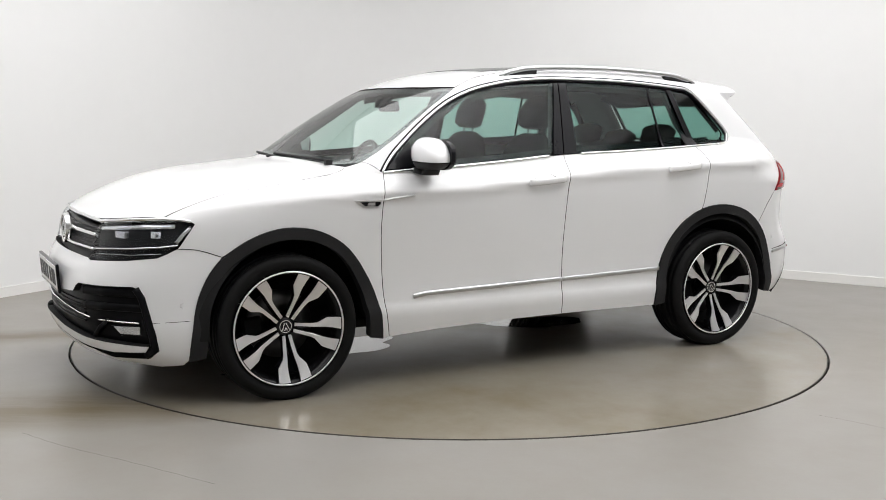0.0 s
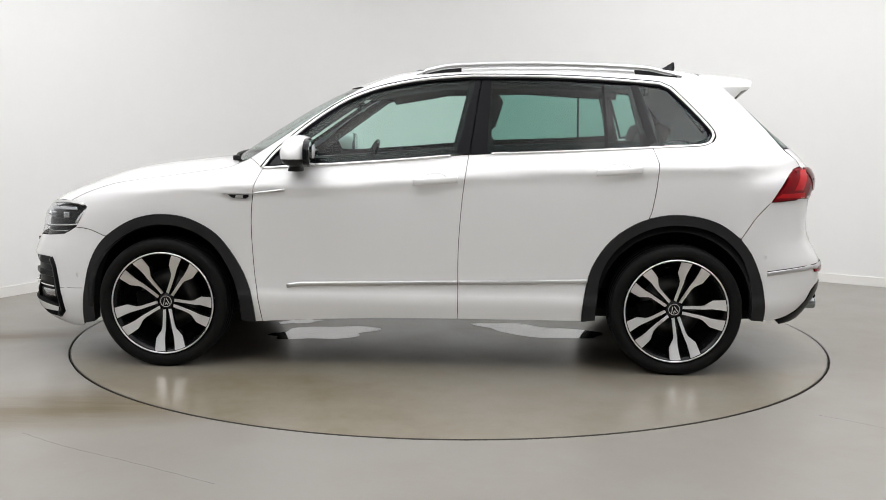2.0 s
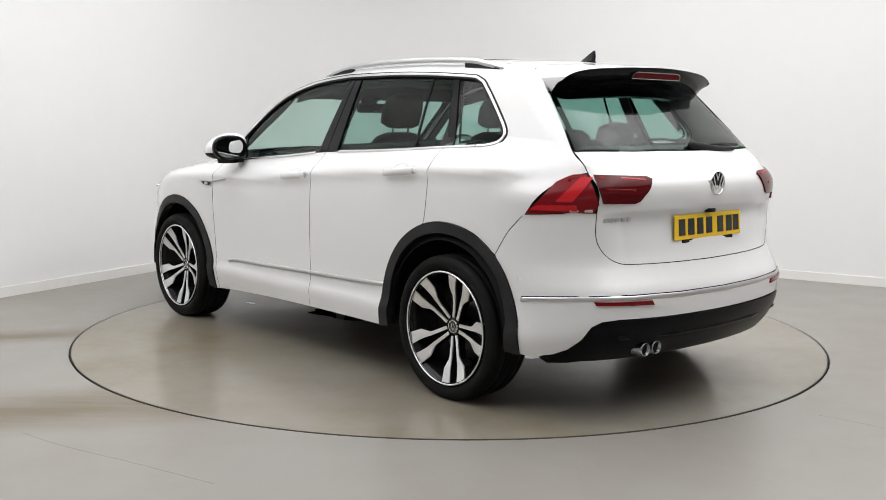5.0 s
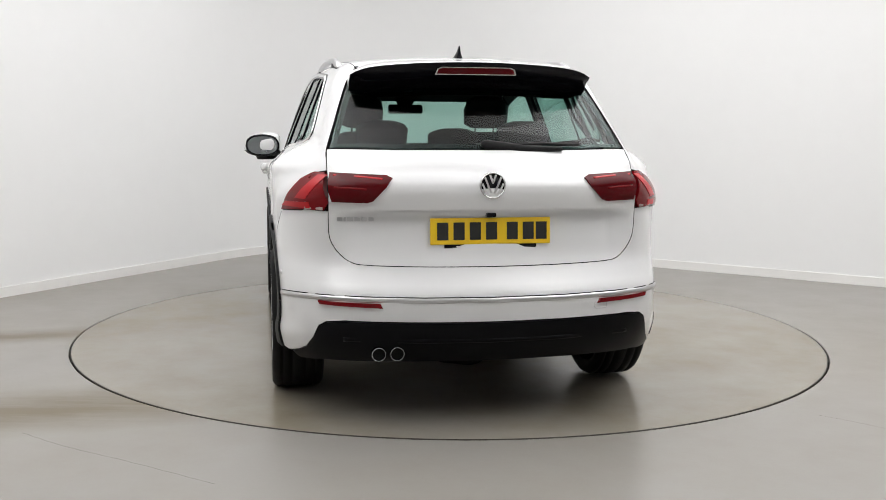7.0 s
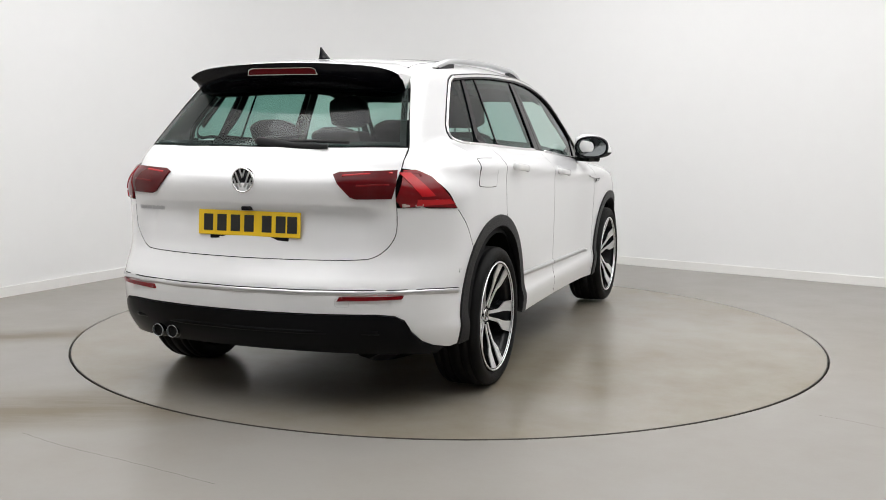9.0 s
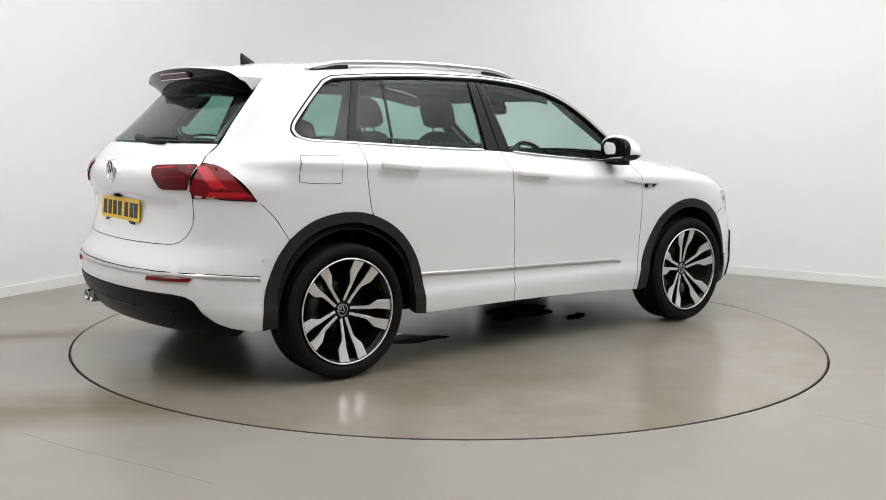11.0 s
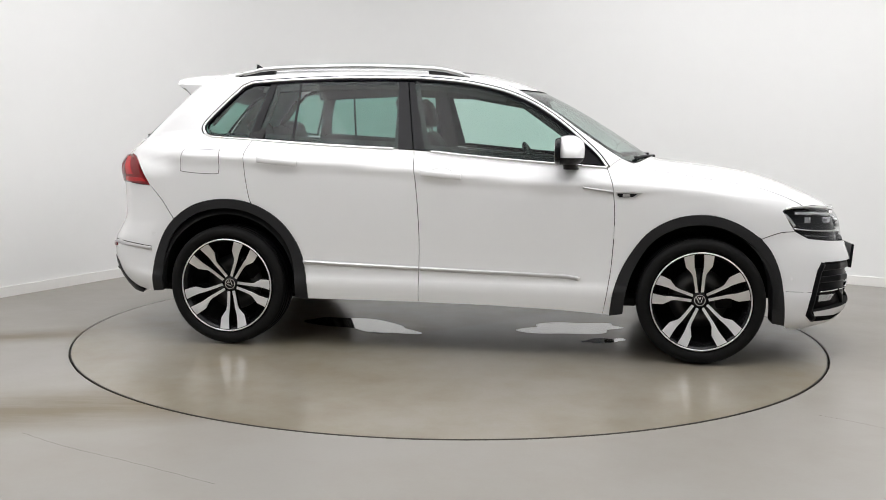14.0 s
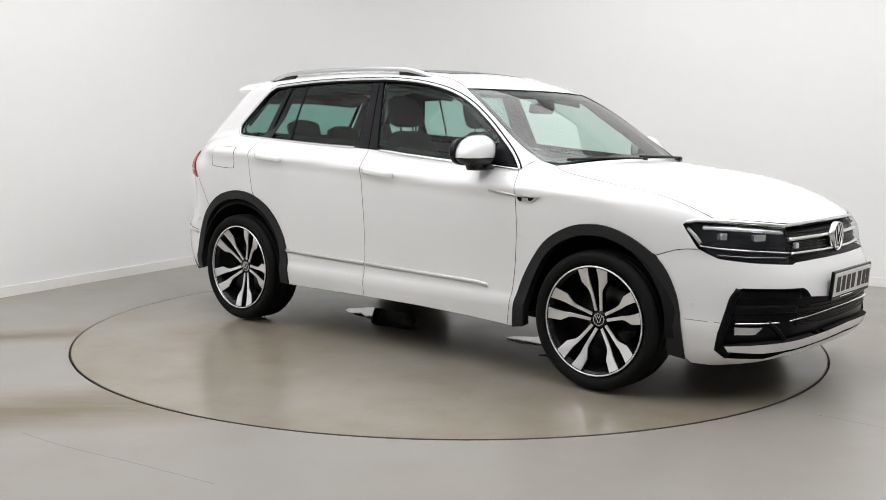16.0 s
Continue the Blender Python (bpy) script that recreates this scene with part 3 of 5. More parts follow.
# bonnet edge, in plan
HOOD = [(.690, .965), (.712, 1.03), (.742, 1.13), (.768, 1.30), (.782, 1.50), (.782, 1.66), (.768, 1.78), (.745, 1.872)]
hood_e = curve(HOOD, 4)
hood3 = on(TOPV, hood_e)
cowl3 = on(TOPV, [(.60, 1.00), (.45, 1.04), (.3, 1.068), (.15, 1.085), (0, 1.09)])
NOSE = [(.745, 1.872), (.62, 1.985), (.47, 2.062), (.3, 2.098), (.15, 2.112), (0, 2.116)]
nose3 = on(TOPV, curve(NOSE, 4))
mir = np.array([-1, 1, 1])
half = np.vstack([cowl3[::-1], hood3, nose3[1:]])
panel("bonnet", np.vstack([half, (half * mir)[::-1][1:-1]]), Flat((0, .45, 1)), PAINT, car, step=.035)

# front wings
kf = int(np.argmin(abs(arch_f[:, 0] - 1.642) + (arch_f[:, 0] < 1.5)))
SEAM_F = on(SIDE, curve([(1.642, .69), (1.74, .722), (1.822, .728)], 6))
HEAD_B = np.array([(.814, 1.80, .76), (.832, 1.751, .84), (.814, 1.776, .856)])
wing = np.vstack([on(SIDE, fd[::-1]), on(TOPV, [(.735, .90)]), hood3, HEAD_B[::-1], SEAM_F[::-1], on(SIDE, arch_f[:kf][::-1])])
both("front_wing", wing, Flat((1, .12, .55)), PAINT, (car, car))

# body side: roof frame, pillars and rear quarter
SCREEN_E = [(.735, .90), (.745, .83), (.735, .72), (.705, .585), (.672, .46), (.640, .37), (.612, .325)]
ROOF_E = [(.575, .20), (.556, 0), (.548, -.3), (.545, -.7), (.540, -1.1), (.528, -1.4), (.512, -1.52)]
HATCH_E = [(.512, 1.545), (.560, 1.475), (.592, 1.40), (.632, 1.29), (.672, 1.178), (.676, 1.13), (.676, 1.088)]
GATE_LOW = curve([(0, .690), (.3, .692), (.52, .697), (.585, .708), (.630, .740), (.662, .785), (.674, .83), (.676, .90)], 4)


def along_screen(pts):
    """(x, y) on the raked windscreen edge, met from ahead and above."""
    a = np.array(pts, float)
    d = np.array([0, .8, .6])
    z = 1.10 + (1.09 - a[:, 1] - .35 * a[:, 0] ** 2) / 1.62
    o = np.stack([a[:, 0], a[:, 1], z], -1) + d * 1.2
    return cast(o, -d[None], far=1.7)


scr3 = along_screen(curve(SCREEN_E, 4))
roof3 = on(TOPV, curve(ROOF_E, 4))
hatch3 = on(REARV, curve(HATCH_E, 4))
LAMP_TOP = on(REARV, [(.735, 1.074)])
LAMP_SIDE = on(SIDE, [(-1.939, 1.066), (-1.908, 1.040), (-1.806, .906)])
SEAM_R = on(SIDE, curve([(-1.802, .908), (-1.76, .865), (-1.72, .82), (-1.655, .722)], 4)[1:])
kr = int(np.argmin(abs(arch_r[:, 0] + 1.655) + (arch_r[:, 1] < .5)))
quarter = np.vstack([scr3, roof3, hatch3, LAMP_TOP, LAMP_SIDE, SEAM_R, on(SIDE, arch_r[k:kr][::-1]), on(SIDE, rd[::-1][1:]), on(SIDE, wrear[::-1]), on(SIDE, wtop[::-1])])
both("body_side", quarter, Flat((1, 0, .45)), PAINT, (car, car))

# roof skin
rh = np.vstack([along_screen([(0, .452), (.2, .44), (.4, .40), (.612, .325)])[:, :], roof3, on(TOPV, [(.35, -1.56), (0, -1.575)])])
roof = panel("roof", np.vstack([rh, (rh * mir)[::-1][1:-1]]), Flat((0, 0, 1)), PAINT, car, step=.05)
panel("headlining", np.vstack([rh, (rh * mir)[::-1][1:-1]]), Flat((0, 0, 1)), LINER, car, step=.08, lift=-.035, gap=-.04, depth=0)

# windscreen with black border
sh = np.vstack([along_screen([(0, .452), (.2, .44), (.4, .40), (.612, .325)]), scr3[::-1][1:], cowl3 + np.array([0, -.01, .004])])
screen = np.vstack([sh, (sh * mir)[::-1][1:-1]])
wscreen = panel("windscreen", screen, Flat((0, .75, .66)), GLASS_W, car, step=.06, lift=-.004, depth=0, label="clear windscreen with dark border")
si = np.vstack([along_screen([(0, .50), (.3, .48), (.50, .42), (.585, .375)]), along_screen([(.635, .455), (.668, .58), (.70, .72), (.705, .83), (.66, .915)]), on(TOPV, [(.45, .985), (.2, 1.03), (0, 1.04)])])
panel("screen_border", screen, Flat((0, .75, .66)), GLOSSB, wscreen, step=.06, lift=-.008, depth=0, holes=[np.vstack([si, (si * mir)[::-1][1:-1]])])

# side glass: front door, rear door, quarter
top_f, top_r = seg_of(wtop, -.30, .83), seg_of(wtop, -1.13, -.345)
gl_f = np.vstack([seg_of(belt, -.19, .83)[:-1] + np.array([0, .012]), [(-.19, 1.14), (-.285, 1.53)], seg_of(wtop, -.285, .80)[::-1] - np.array([0, .012])])
gl_r = np.vstack([[(-.345, 1.53), (-.345, 1.152)], seg_of(belt, -1.2, -.35) + np.array([0, .012]), [(-1.21, 1.19), (-1.10, 1.51)], top_r[::-1][1:-1] - np.array([0, .012])])
gl_q = np.vstack([[(-1.135, 1.508), (-1.243, 1.196)], [(-1.36, 1.202)], (wrear + np.array([.012, .004]))[:-2][::-1], [(-1.25, 1.50)]])
for nm, ol, mt, ps, lb in (("window_glass", gl_f, GLASS_F, doors_f, "lightly tinted door glass"), ("window_glass", gl_r, GLASS_R, doors_r, "dark privacy glass"), ("quarter_glass", gl_q, GLASS_R, (car, car), "dark privacy glass")):
    both(nm, on(SIDE, ol), SideGlass(.010), mt, ps, lb, step=.06, depth=0, gap=-.004)
# black pillar covers and glass borders
both("pillar_cover", on(SIDE, [(-.19, 1.136), (-.258, 1.138), (-.318, 1.538), (-.29, 1.536)]), Flat((1, 0, .3)), GLOSSB, doors_f, step=.05, lift=-.002, depth=.01)
both("pillar_cover", on(SIDE, [(-.262, 1.138), (-.35, 1.140), (-.372, 1.538), (-.322, 1.538)]), Flat((1, 0, .3)), GLOSSB, doors_r, step=.05, lift=-.002, depth=.01)
both("window_divider", on(SIDE, [(-.965, 1.165), (-.982, 1.165), (-.962, 1.525), (-.947, 1.525)]), Flat((1, 0, .3)), GLOSSB, doors_r, step=.05, lift=-.004, depth=.006)
both("pillar_cover", on(SIDE, [(-1.195, 1.180), (-1.245, 1.188), (-1.138, 1.518), (-1.098, 1.52)]), Flat((1, 0, .3)), GLOSSB, (car, car), step=.05, lift=-.003, depth=.008)
both("mirror_sail", on(SIDE, [(.80, 1.068), (.60, 1.080), (.655, 1.205)]), Flat((1, 0, .3)), GLOSSB, doors_f, step=.05, lift=-.003, depth=.008)
# inner black frames behind the glass edges
for ol, ps, ins in ((gl_f, doors_f, .016), (gl_r, doors_r, .020), (gl_q, (car, car), .018)):
    o3 = on(SIDE, ol)
    fv = SideGlass(.016 if ps[0] is not car else .022)
    q = smooth_line(fv.to(o3), .03, closed=True)
    both("window_seal", o3, fv, GLOSSB, ps, step=.05, depth=0, gap=-.008 if ps[0] is not car else .002, holes=[fv.back(shrink(q, ins))])

# bright window trim and lower flank trim
FLUSH = SideGlass(0)


def proud(pts):
    """Points round the side windows, on the plane of the glass or the flank, whichever stands further out."""
    q, g = on(SIDE, pts), FLUSH.back(np.asarray(pts, float))
    q[:, 0] = np.maximum(q[:, 0], g[:, 0])
    return q


for sgn in (False, True):
    p = int(sgn)
    loop = proud(np.vstack([wtop, wrear]))
    ribbon("window_gasket", loop, .030, .004, GLOSSB, car, sgn, nrm=FLUSH.nrm)
    ribbon("window_trim", loop, .015, .009, CHROME, car, sgn, nrm=FLUSH.nrm)
    ribbon("belt_trim", proud(seg_of(belt, -.25, .83)), .014, .008, CHROME, doors_f[p], sgn, nrm=FLUSH.nrm)
    ribbon("belt_trim", proud(np.vstack([seg_of(belt, -1.21, -.262), [(-1.40, 1.189)]])), .014, .008, CHROME, doors_r[p], sgn, nrm=FLUSH.nrm)
    ribbon("flank_trim", on(SIDE, [(.685, .444), (.616, .455), (.27, .463), (-.204, .474)]), .022, .010, SATIN, doors_f[p], sgn)
    ribbon("flank_trim", on(SIDE, [(-.214, .474), (-.646, .484), (-.880, .492)]), .022, .010, SATIN, doors_r[p], sgn)

# ---- wheel arches ----
def toward(c, centre, d):
    v = np.array(centre) - c
    return c + v / np.linalg.norm(v, axis=1, keepdims=True) * np.asarray(d)[:, None]


for c, centre in ((arch_f, (1.318, .33)), (arch_r, (-1.325, .35))):
    low = np.clip((c[:, 1] - .25) / .4, 0, 1)
    inner = toward(c, centre, .052 + .02 * (1 - low))
    both("arch_trim", on(SIDE, np.vstack([c, inner[::-1]])), Flat((1, 0, .05)), CLAD, (car, car), "black textured plastic arch trim", step=.03, lift=.010, depth=.05, gap=0)
    r = .440
    vs, fs, n = [], [], 40
    for i in range(n + 1):
        a = math.radians(-6 + 192 * i / n)
        for x, rr in ((.895, r - .045), (.86, r), (.50, r), (.50, .02)):
            vs.append((x, centre[0] + rr * math.cos(a), .36 + rr * math.sin(a)))
    for i in range(n):
        for q in range(3):
            fs.append((i * 4 + q, i * 4 + q + 1, i * 4 + q + 5, i * 4 + q + 4))
    for sg in (1, -1):
        ob = mesh_ob("wheel_housing", [(x * sg, y, z) for x, y, z in vs], fs, DARK, True)
        ob.parent = car


# ---- wheels ----
def spoke_poly(side):
    R = .275
    ax = [(.16, .026, .082), (.30, .040, .098), (.48, .058, .122), (.55, .066, .145), (.69, .092, .258), (.84, .098, .285), (.965, .094, .305)]
    a = [(lo * R * side, r * R) for r, lo, hi in ax]
    b = [(hi * R * side, r * R) for r, lo, hi in ax]
    poly = a + b[::-1]
    return poly if side > 0 else poly[::-1]


def build_wheel(parent):
    """Wheel that faces +x, its centre at the origin."""
    bm = bmesh.new()
    lathe(bm, [(.262, .062), (.272, .066), (.278, .060), (.277, .045), (.262, .040), (.252, .02), (.248, -.13), (.06, -.14), (.0, -.14)], seg=72)
    wheel = part("wheel", bm, RIMB, parent, "black and machined alloy wheel with five twin spokes", True)
    bm = bmesh.new()
    prof = [(.276, .050), (.283, .060), (.300, .070), (.322, .071), (.338, .060), (.346, .045), (.3475, .030), (.3420, .028), (.3420, .020), (.3480, .018), (.349, -.012), (.343, -.014), (.343, -.024),
            (.349, -.026), (.349, -.074), (.343, -.076), (.343, -.086), (.349, -.088), (.3485, -.118), (.342, -.120), (.342, -.128), (.3475, -.130), (.346, -.145), (.338, -.160), (.322, -.171), (.300, -.170), (.276, -.150)]
    lathe(bm, prof, seg=96)
    part("tyre", bm, RUBBER, wheel, "black low-profile tyre", True)
    bm = bmesh.new()
    lathe(bm, [(.2655, .055), (.266, .0655), (.2685, .068), (.2735, .0665), (.2745, .058)], seg=96)
    part("rim_lip", bm, ALLOY, wheel, "bright machined rim edge", True)
    for i in range(5):
        for s in (1, -1):
            poly = spoke_poly(s)
            turn = pose(0, 0, 0, 72 * i)
            bm = bmesh.new()
            lo, hi = [], []
            for lat, rad in poly:
                dish = .002 + .060 * (rad / .275) ** 1.5
                hi.append(bm.verts.new(turn @ Vector((dish, lat, rad))))
                lo.append(bm.verts.new(turn @ Vector((dish - .006, lat * 1.0, rad))))
            bm.faces.new(hi)
            m = len(hi)
            for q in range(m):
                bm.faces.new((hi[q], lo[q], lo[(q + 1) % m], hi[(q + 1) % m]))
            bmesh.ops.recalc_face_normals(bm, faces=bm.faces)
            part("spoke", bm, ALLOY, wheel, "machined silver spoke face")
            bm = bmesh.new()
            lo, hi = [], []
            mid = sum(p[0] for p in poly) / len(poly)
            for lat, rad in poly:
                dish = -.0035 + .060 * (rad / .275) ** 1.5
                w = .006 * (1 if (lat - s * (.06 + .19 * (rad / .275) ** 1.2) * .275) * s > 0 else -1) * s
                hi.append(bm.verts.new(turn @ Vector((dish, lat + w * .6, rad))))
                lo.append(bm.verts.new(turn @ Vector((dish - .045, lat + w, rad))))
            bm.faces.new(hi)
            for q in range(m):
                bm.faces.new((hi[q], lo[q], lo[(q + 1) % m], hi[(q + 1) % m]))
            bmesh.ops.recalc_face_normals(bm, faces=bm.faces)
            part("spoke_side", bm, RIMB, wheel, "black painted spoke flank")
    bm = bmesh.new()
    lathe(bm, [(.0, .004), (.030, .004), (.034, .001), (.040, .0), (.045, -.006), (.050, -.02), (.056, -.09)], seg=40)
    part("hub", bm, RIMB, wheel, "", True)
    bm = bmesh.new()
    lathe(bm, [(.0265, .003), (.027, .0065), (.031, .0065), (.0325, .003)], seg=40)
    for a, b in (((-.018, .018), (-.004, -.016)), ((.018, .018), (.004, -.016)), ((-.007, .020), (0, .006)), ((.007, .020), (0, .006))):
        d = Vector((b[0] - a[0], b[1] - a[1])).normalized()
        nx = Vector((-d.y, d.x)) * .0022
        pts = [(a[0] + nx.x, a[1] + nx.y), (a[0] - nx.x, a[1] - nx.y), (b[0] - nx.x, b[1] - nx.y), (b[0] + nx.x, b[1] + nx.y)]
        fv = [bm.verts.new((.0055, p[0], p[1])) for p in pts]
        bm.faces.new(fv)
    part("hub_cap", bm, CHROME, wheel, "small round cap with silver ring")
    bm = bmesh.new()
    lathe(bm, [(.05, -.080), (.165, -.080), (.165, -.10), (.05, -.10)], seg=60, closed=True)
    part("brake_disc", bm, STEEL, wheel, "grey steel brake disc", True)
    bm = box(bmesh.new(), -.115, -.055, .09, .18, -.06, .06, .012)
    part("brake_caliper", bm, DARK, wheel)
    for a in range(5):
        bm = bmesh.new()
        lathe(bm, [(.0, -.010), (.007, -.010), (.009, -.03)], pose(0, .034 * math.cos(radians(72 * a + 36)), .034 * math.sin(radians(72 * a + 36)), 0, 0, 0), seg=10)
        part("wheel_bolt", bm, STEEL, wheel, "", True)
    return wheel


HUB_X, HUB_Z, SIZE = .842, .3438, .985
wheel = build_wheel(car)
for ob in (wheel, *wheel.children_recursive):
    ob.data.transform(Matrix.Scale(SIZE, 4))
wheel.matrix_basis = pose(HUB_X, 1.337, HUB_Z, 4)
for hx, hy, spin, rz in ((HUB_X, -1.333, 44, 0), (-HUB_X, 1.337, 187, 180), (-HUB_X, -1.337, 193.5, 180)):
    copy_thing(wheel, pose(hx, hy, HUB_Z, 0, 0, rz) @ pose(0, 0, 0, spin)).parent = car

# ---- front end ----
WF, WR = Wrap(1.2, 1), Wrap(-1.2, -1)


def fr(*pts):
    return on(FRONTV, pts)


def rr(*pts):
    return on(REARV, pts)


def full(h):
    h = np.asarray(h)
    return np.vstack([h, (h * mir)[::-1][1:-1]])


def mirrored(h):
    return np.asarray(h)[::-1] * mir


lamp_low = np.array([(.465, 2.140, .667), (.494, 2.138, .659), (.68, 2.016, .672), (.763, 1.904, .687), (.787, 1.86, .708), (.805, 1.826, .728)])
fb = np.vstack([fr((0, .672), (.3, .671)), lamp_low, SEAM_F[::-1][1:], on(SIDE, arch_f[kf:]), on(SIDE, [(1.80, .195)]), fr((.725, .184), (.62, .205), (.538, .229), (.35, .245), (.2, .252), (0, .256))])
OPEN = [(0, .487), (.249, .494), (.417, .508), (.442, .537), (.469, .552), (.722, .557), (.742, .546), (.757, .506), (.785, .349), (.778, .27), (.742, .232), (.614, .228), (.539, .255), (.3, .275), (0, .285)]
op = fr(*OPEN)
bumper_f = panel("front_bumper", full(fb), WF, PAINT, car, step=.03, holes=[full(op)], depth=.03)
panel("bumper_insert", full(op), WF, BLACKD, bumper_f, step=.04, lift=-.028, gap=-.01, depth=0, label="black plastic lower grille and vents")
lip = fr((.762, .291), (.746, .262), (.64, .256), (.544, .266), (.3, .282), (.12, .292), (0, .296), (0, .340), (.15, .335), (.4, .322), (.568, .310))
panel("lip", full(np.vstack([lip[6:7], lip[:6][::-1], lip[::-1][:4]])), WF, PAINT, bumper_f, step=.03, lift=.004, depth=.03)
for z in (.375, .392, .410, .428, .446, .464):
    ribbon("grille_slat", np.vstack([mirrored(fr((0, z), (.2, z + .001), (.40, z + .004), (.50, z + .006))), fr((0, z), (.2, z + .001), (.40, z + .004), (.50, z + .006))[1:]]), .007, .010, BLACKD, bumper_f, lift=-.030)
ribbon("chrome_strip", np.vstack([mirrored(fr((0, .430), (.25, .425), (.45, .412), (.545, .404))), fr((0, .430), (.25, .425), (.45, .412), (.545, .404))[1:]]), .008, .012, CHROME, bumper_f, lift=-.022)
for sg in (False, True):
    ribbon("chrome_strip", fr((.60, .400), (.68, .398), (.745, .396)), .008, .014, CHROME, bumper_f, sg, lift=-.020)
    ribbon("vent_blade", fr((.47, .525), (.62, .53), (.735, .528)), .040, .012, BLACKD, bumper_f, sg, lift=-.024)
    ribbon("vent_blade", fr((.50, .455), (.62, .46), (.755, .458)), .034, .012, BLACKD, bumper_f, sg, lift=-.024)
    ribbon("vent_post", fr((.56, .315), (.60, .36), (.64, .40)), .022, .014, BLACKD, bumper_f, sg, lift=-.022)
    ribbon("vent_edge", fr((.732, .550), (.750, .506), (.776, .349), (.770, .275), (.738, .242)), .034, .024, BLACKD, bumper_f, sg, lift=-.014)
both("fog_lamp", fr((.748, .379), (.66, .378), (.685, .340), (.745, .338)), WF, LAMPR, (bumper_f, bumper_f), "clear rectangular fog lamp", step=.02, lift=-.016, depth=.012)
both("fog_lens", fr((.752, .384), (.652, .383), (.678, .335), (.75, .333)), WF, LENS, (bumper_f, bumper_f), step=.03, lift=-.010, depth=0)
for sg, ps in ((1, 0), (-1, 1)):
    for yy, zz in ((1.81, .476), (-1.782, .628)):
        p0 = on(SIDE, [(yy, zz)])[0]
        bm = bmesh.new()
        lathe(bm, [(0, .001), (.009, .0015), (.010, -.004)], Matrix.Translation(p0), seg=20)
        lathe(bm, [(.0105, -.004), (.0105, .002), (.012, .002), (.012, -.004)], Matrix.Translation(p0), seg=20)
        for v in bm.verts:
            v.co.x *= sg
        part("parking_sensor", bm, PAINT, bumper_f if yy > 0 else car)
    ribbon("bumper_seam", on(SIDE, [(1.784, .407), (1.85, .403), (1.94, .397)]), .0022, .0008, DARK, bumper_f, sg < 0, lift=.0004)
# dark core behind the nose
core = fr((0, .80), (.45, .80), (.70, .79), (.78, .73), (.80, .5), (.76, .25), (.5, .22), (0, .22))
panel("nose_core", full(core), WF, DARK, car, step=.06, lift=-.05, depth=0)
# upper grille
gr = fr((0, .832), (.3, .831), (.466, .828), (.479, .73), (.464, .672), (.3, .675), (0, .677))
grille = panel("grille", full(gr), WF, BLACKD, car, step=.04, lift=-.030, gap=-.006, depth=0, label="gloss black grille with chrome bars")
for z0, z1, wd in ((.776, .773, .018), (.706, .706, .015)):
    h = fr((0, z0), (.2, z0), (.47, z1))
    ribbon("grille_bar", np.vstack([mirrored(h), h[1:]]), wd, .016, CHROME, grille, lift=-.020)
h = fr((0, .834), (.3, .833), (.47, .829), (.62, .845), (.74, .857))
h = np.vstack([h, [(.800, 1.80, .8555), (.822, 1.765, .848)]])
ribbon("chrome_blade", np.vstack([mirrored(h), h[1:]]), .014, .008, CHROME, grille, lift=.002)
for z in (.692, .722, .74, .757, .792, .808):
    h = fr((0, z), (.2, z), (.46, z))
    ribbon("grille_slat", np.vstack([mirrored(h), h[1:]]), .006, .008, BLACKD, grille, lift=-.03)
bm = box(bmesh.new(), .40, .435, 2.112, 2.13, .727, .752, .002)
part("grille_badge", bm, SATIN, grille, "small silver badge plate")


def emblem(name, centre, r, face, parent):
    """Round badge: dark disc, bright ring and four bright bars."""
    m = Matrix.Translation(centre) @ (pose(0, 0, 0, 0, 0, 90) if face > 0 else pose(0, 0, 0, 0, 0, -90))
    bm = bmesh.new()
    lathe(bm, [(0, .006), (r * .9, .006), (r * .93, -.012)], m, seg=48)
    ob = part(name, bm, GLOSSB, parent, "round dark badge with chrome ring", True)
    bm = bmesh.new()
    lathe(bm, [(r * .86, .004), (r * .88, .012), (r * .95, .014), (r, .008), (r, -.012)], m, seg=48)
    part("ring", bm, CHROME, ob, "", True)
    for a, b in (((-.62, .62), (-.14, -.55)), ((.62, .62), (.14, -.55)), ((-.23, .80), (.02, .16)), ((.23, .80), (-.02, .16)), ((-.80, .15), (-.42, -.72)), ((.80, .15), (.42, -.72))):
        a, b = Vector(a) * r, Vector(b) * r
        d = (b - a).normalized()
        nx = Vector((-d.y, d.x)) * r * .075
        bm = plate_prism(bmesh.new(), [tuple(a + nx), tuple(a - nx), tuple(b - nx), tuple(b + nx)], m @ pose(.005, 0, 0, 90, 0, 90), .006)
        bmesh.ops.recalc_face_normals(bm, faces=bm.faces)
        part("bar", bm, CHROME, ob)
    return ob


emblem("front_badge", (0, 2.165, .757), .073, 1, grille)


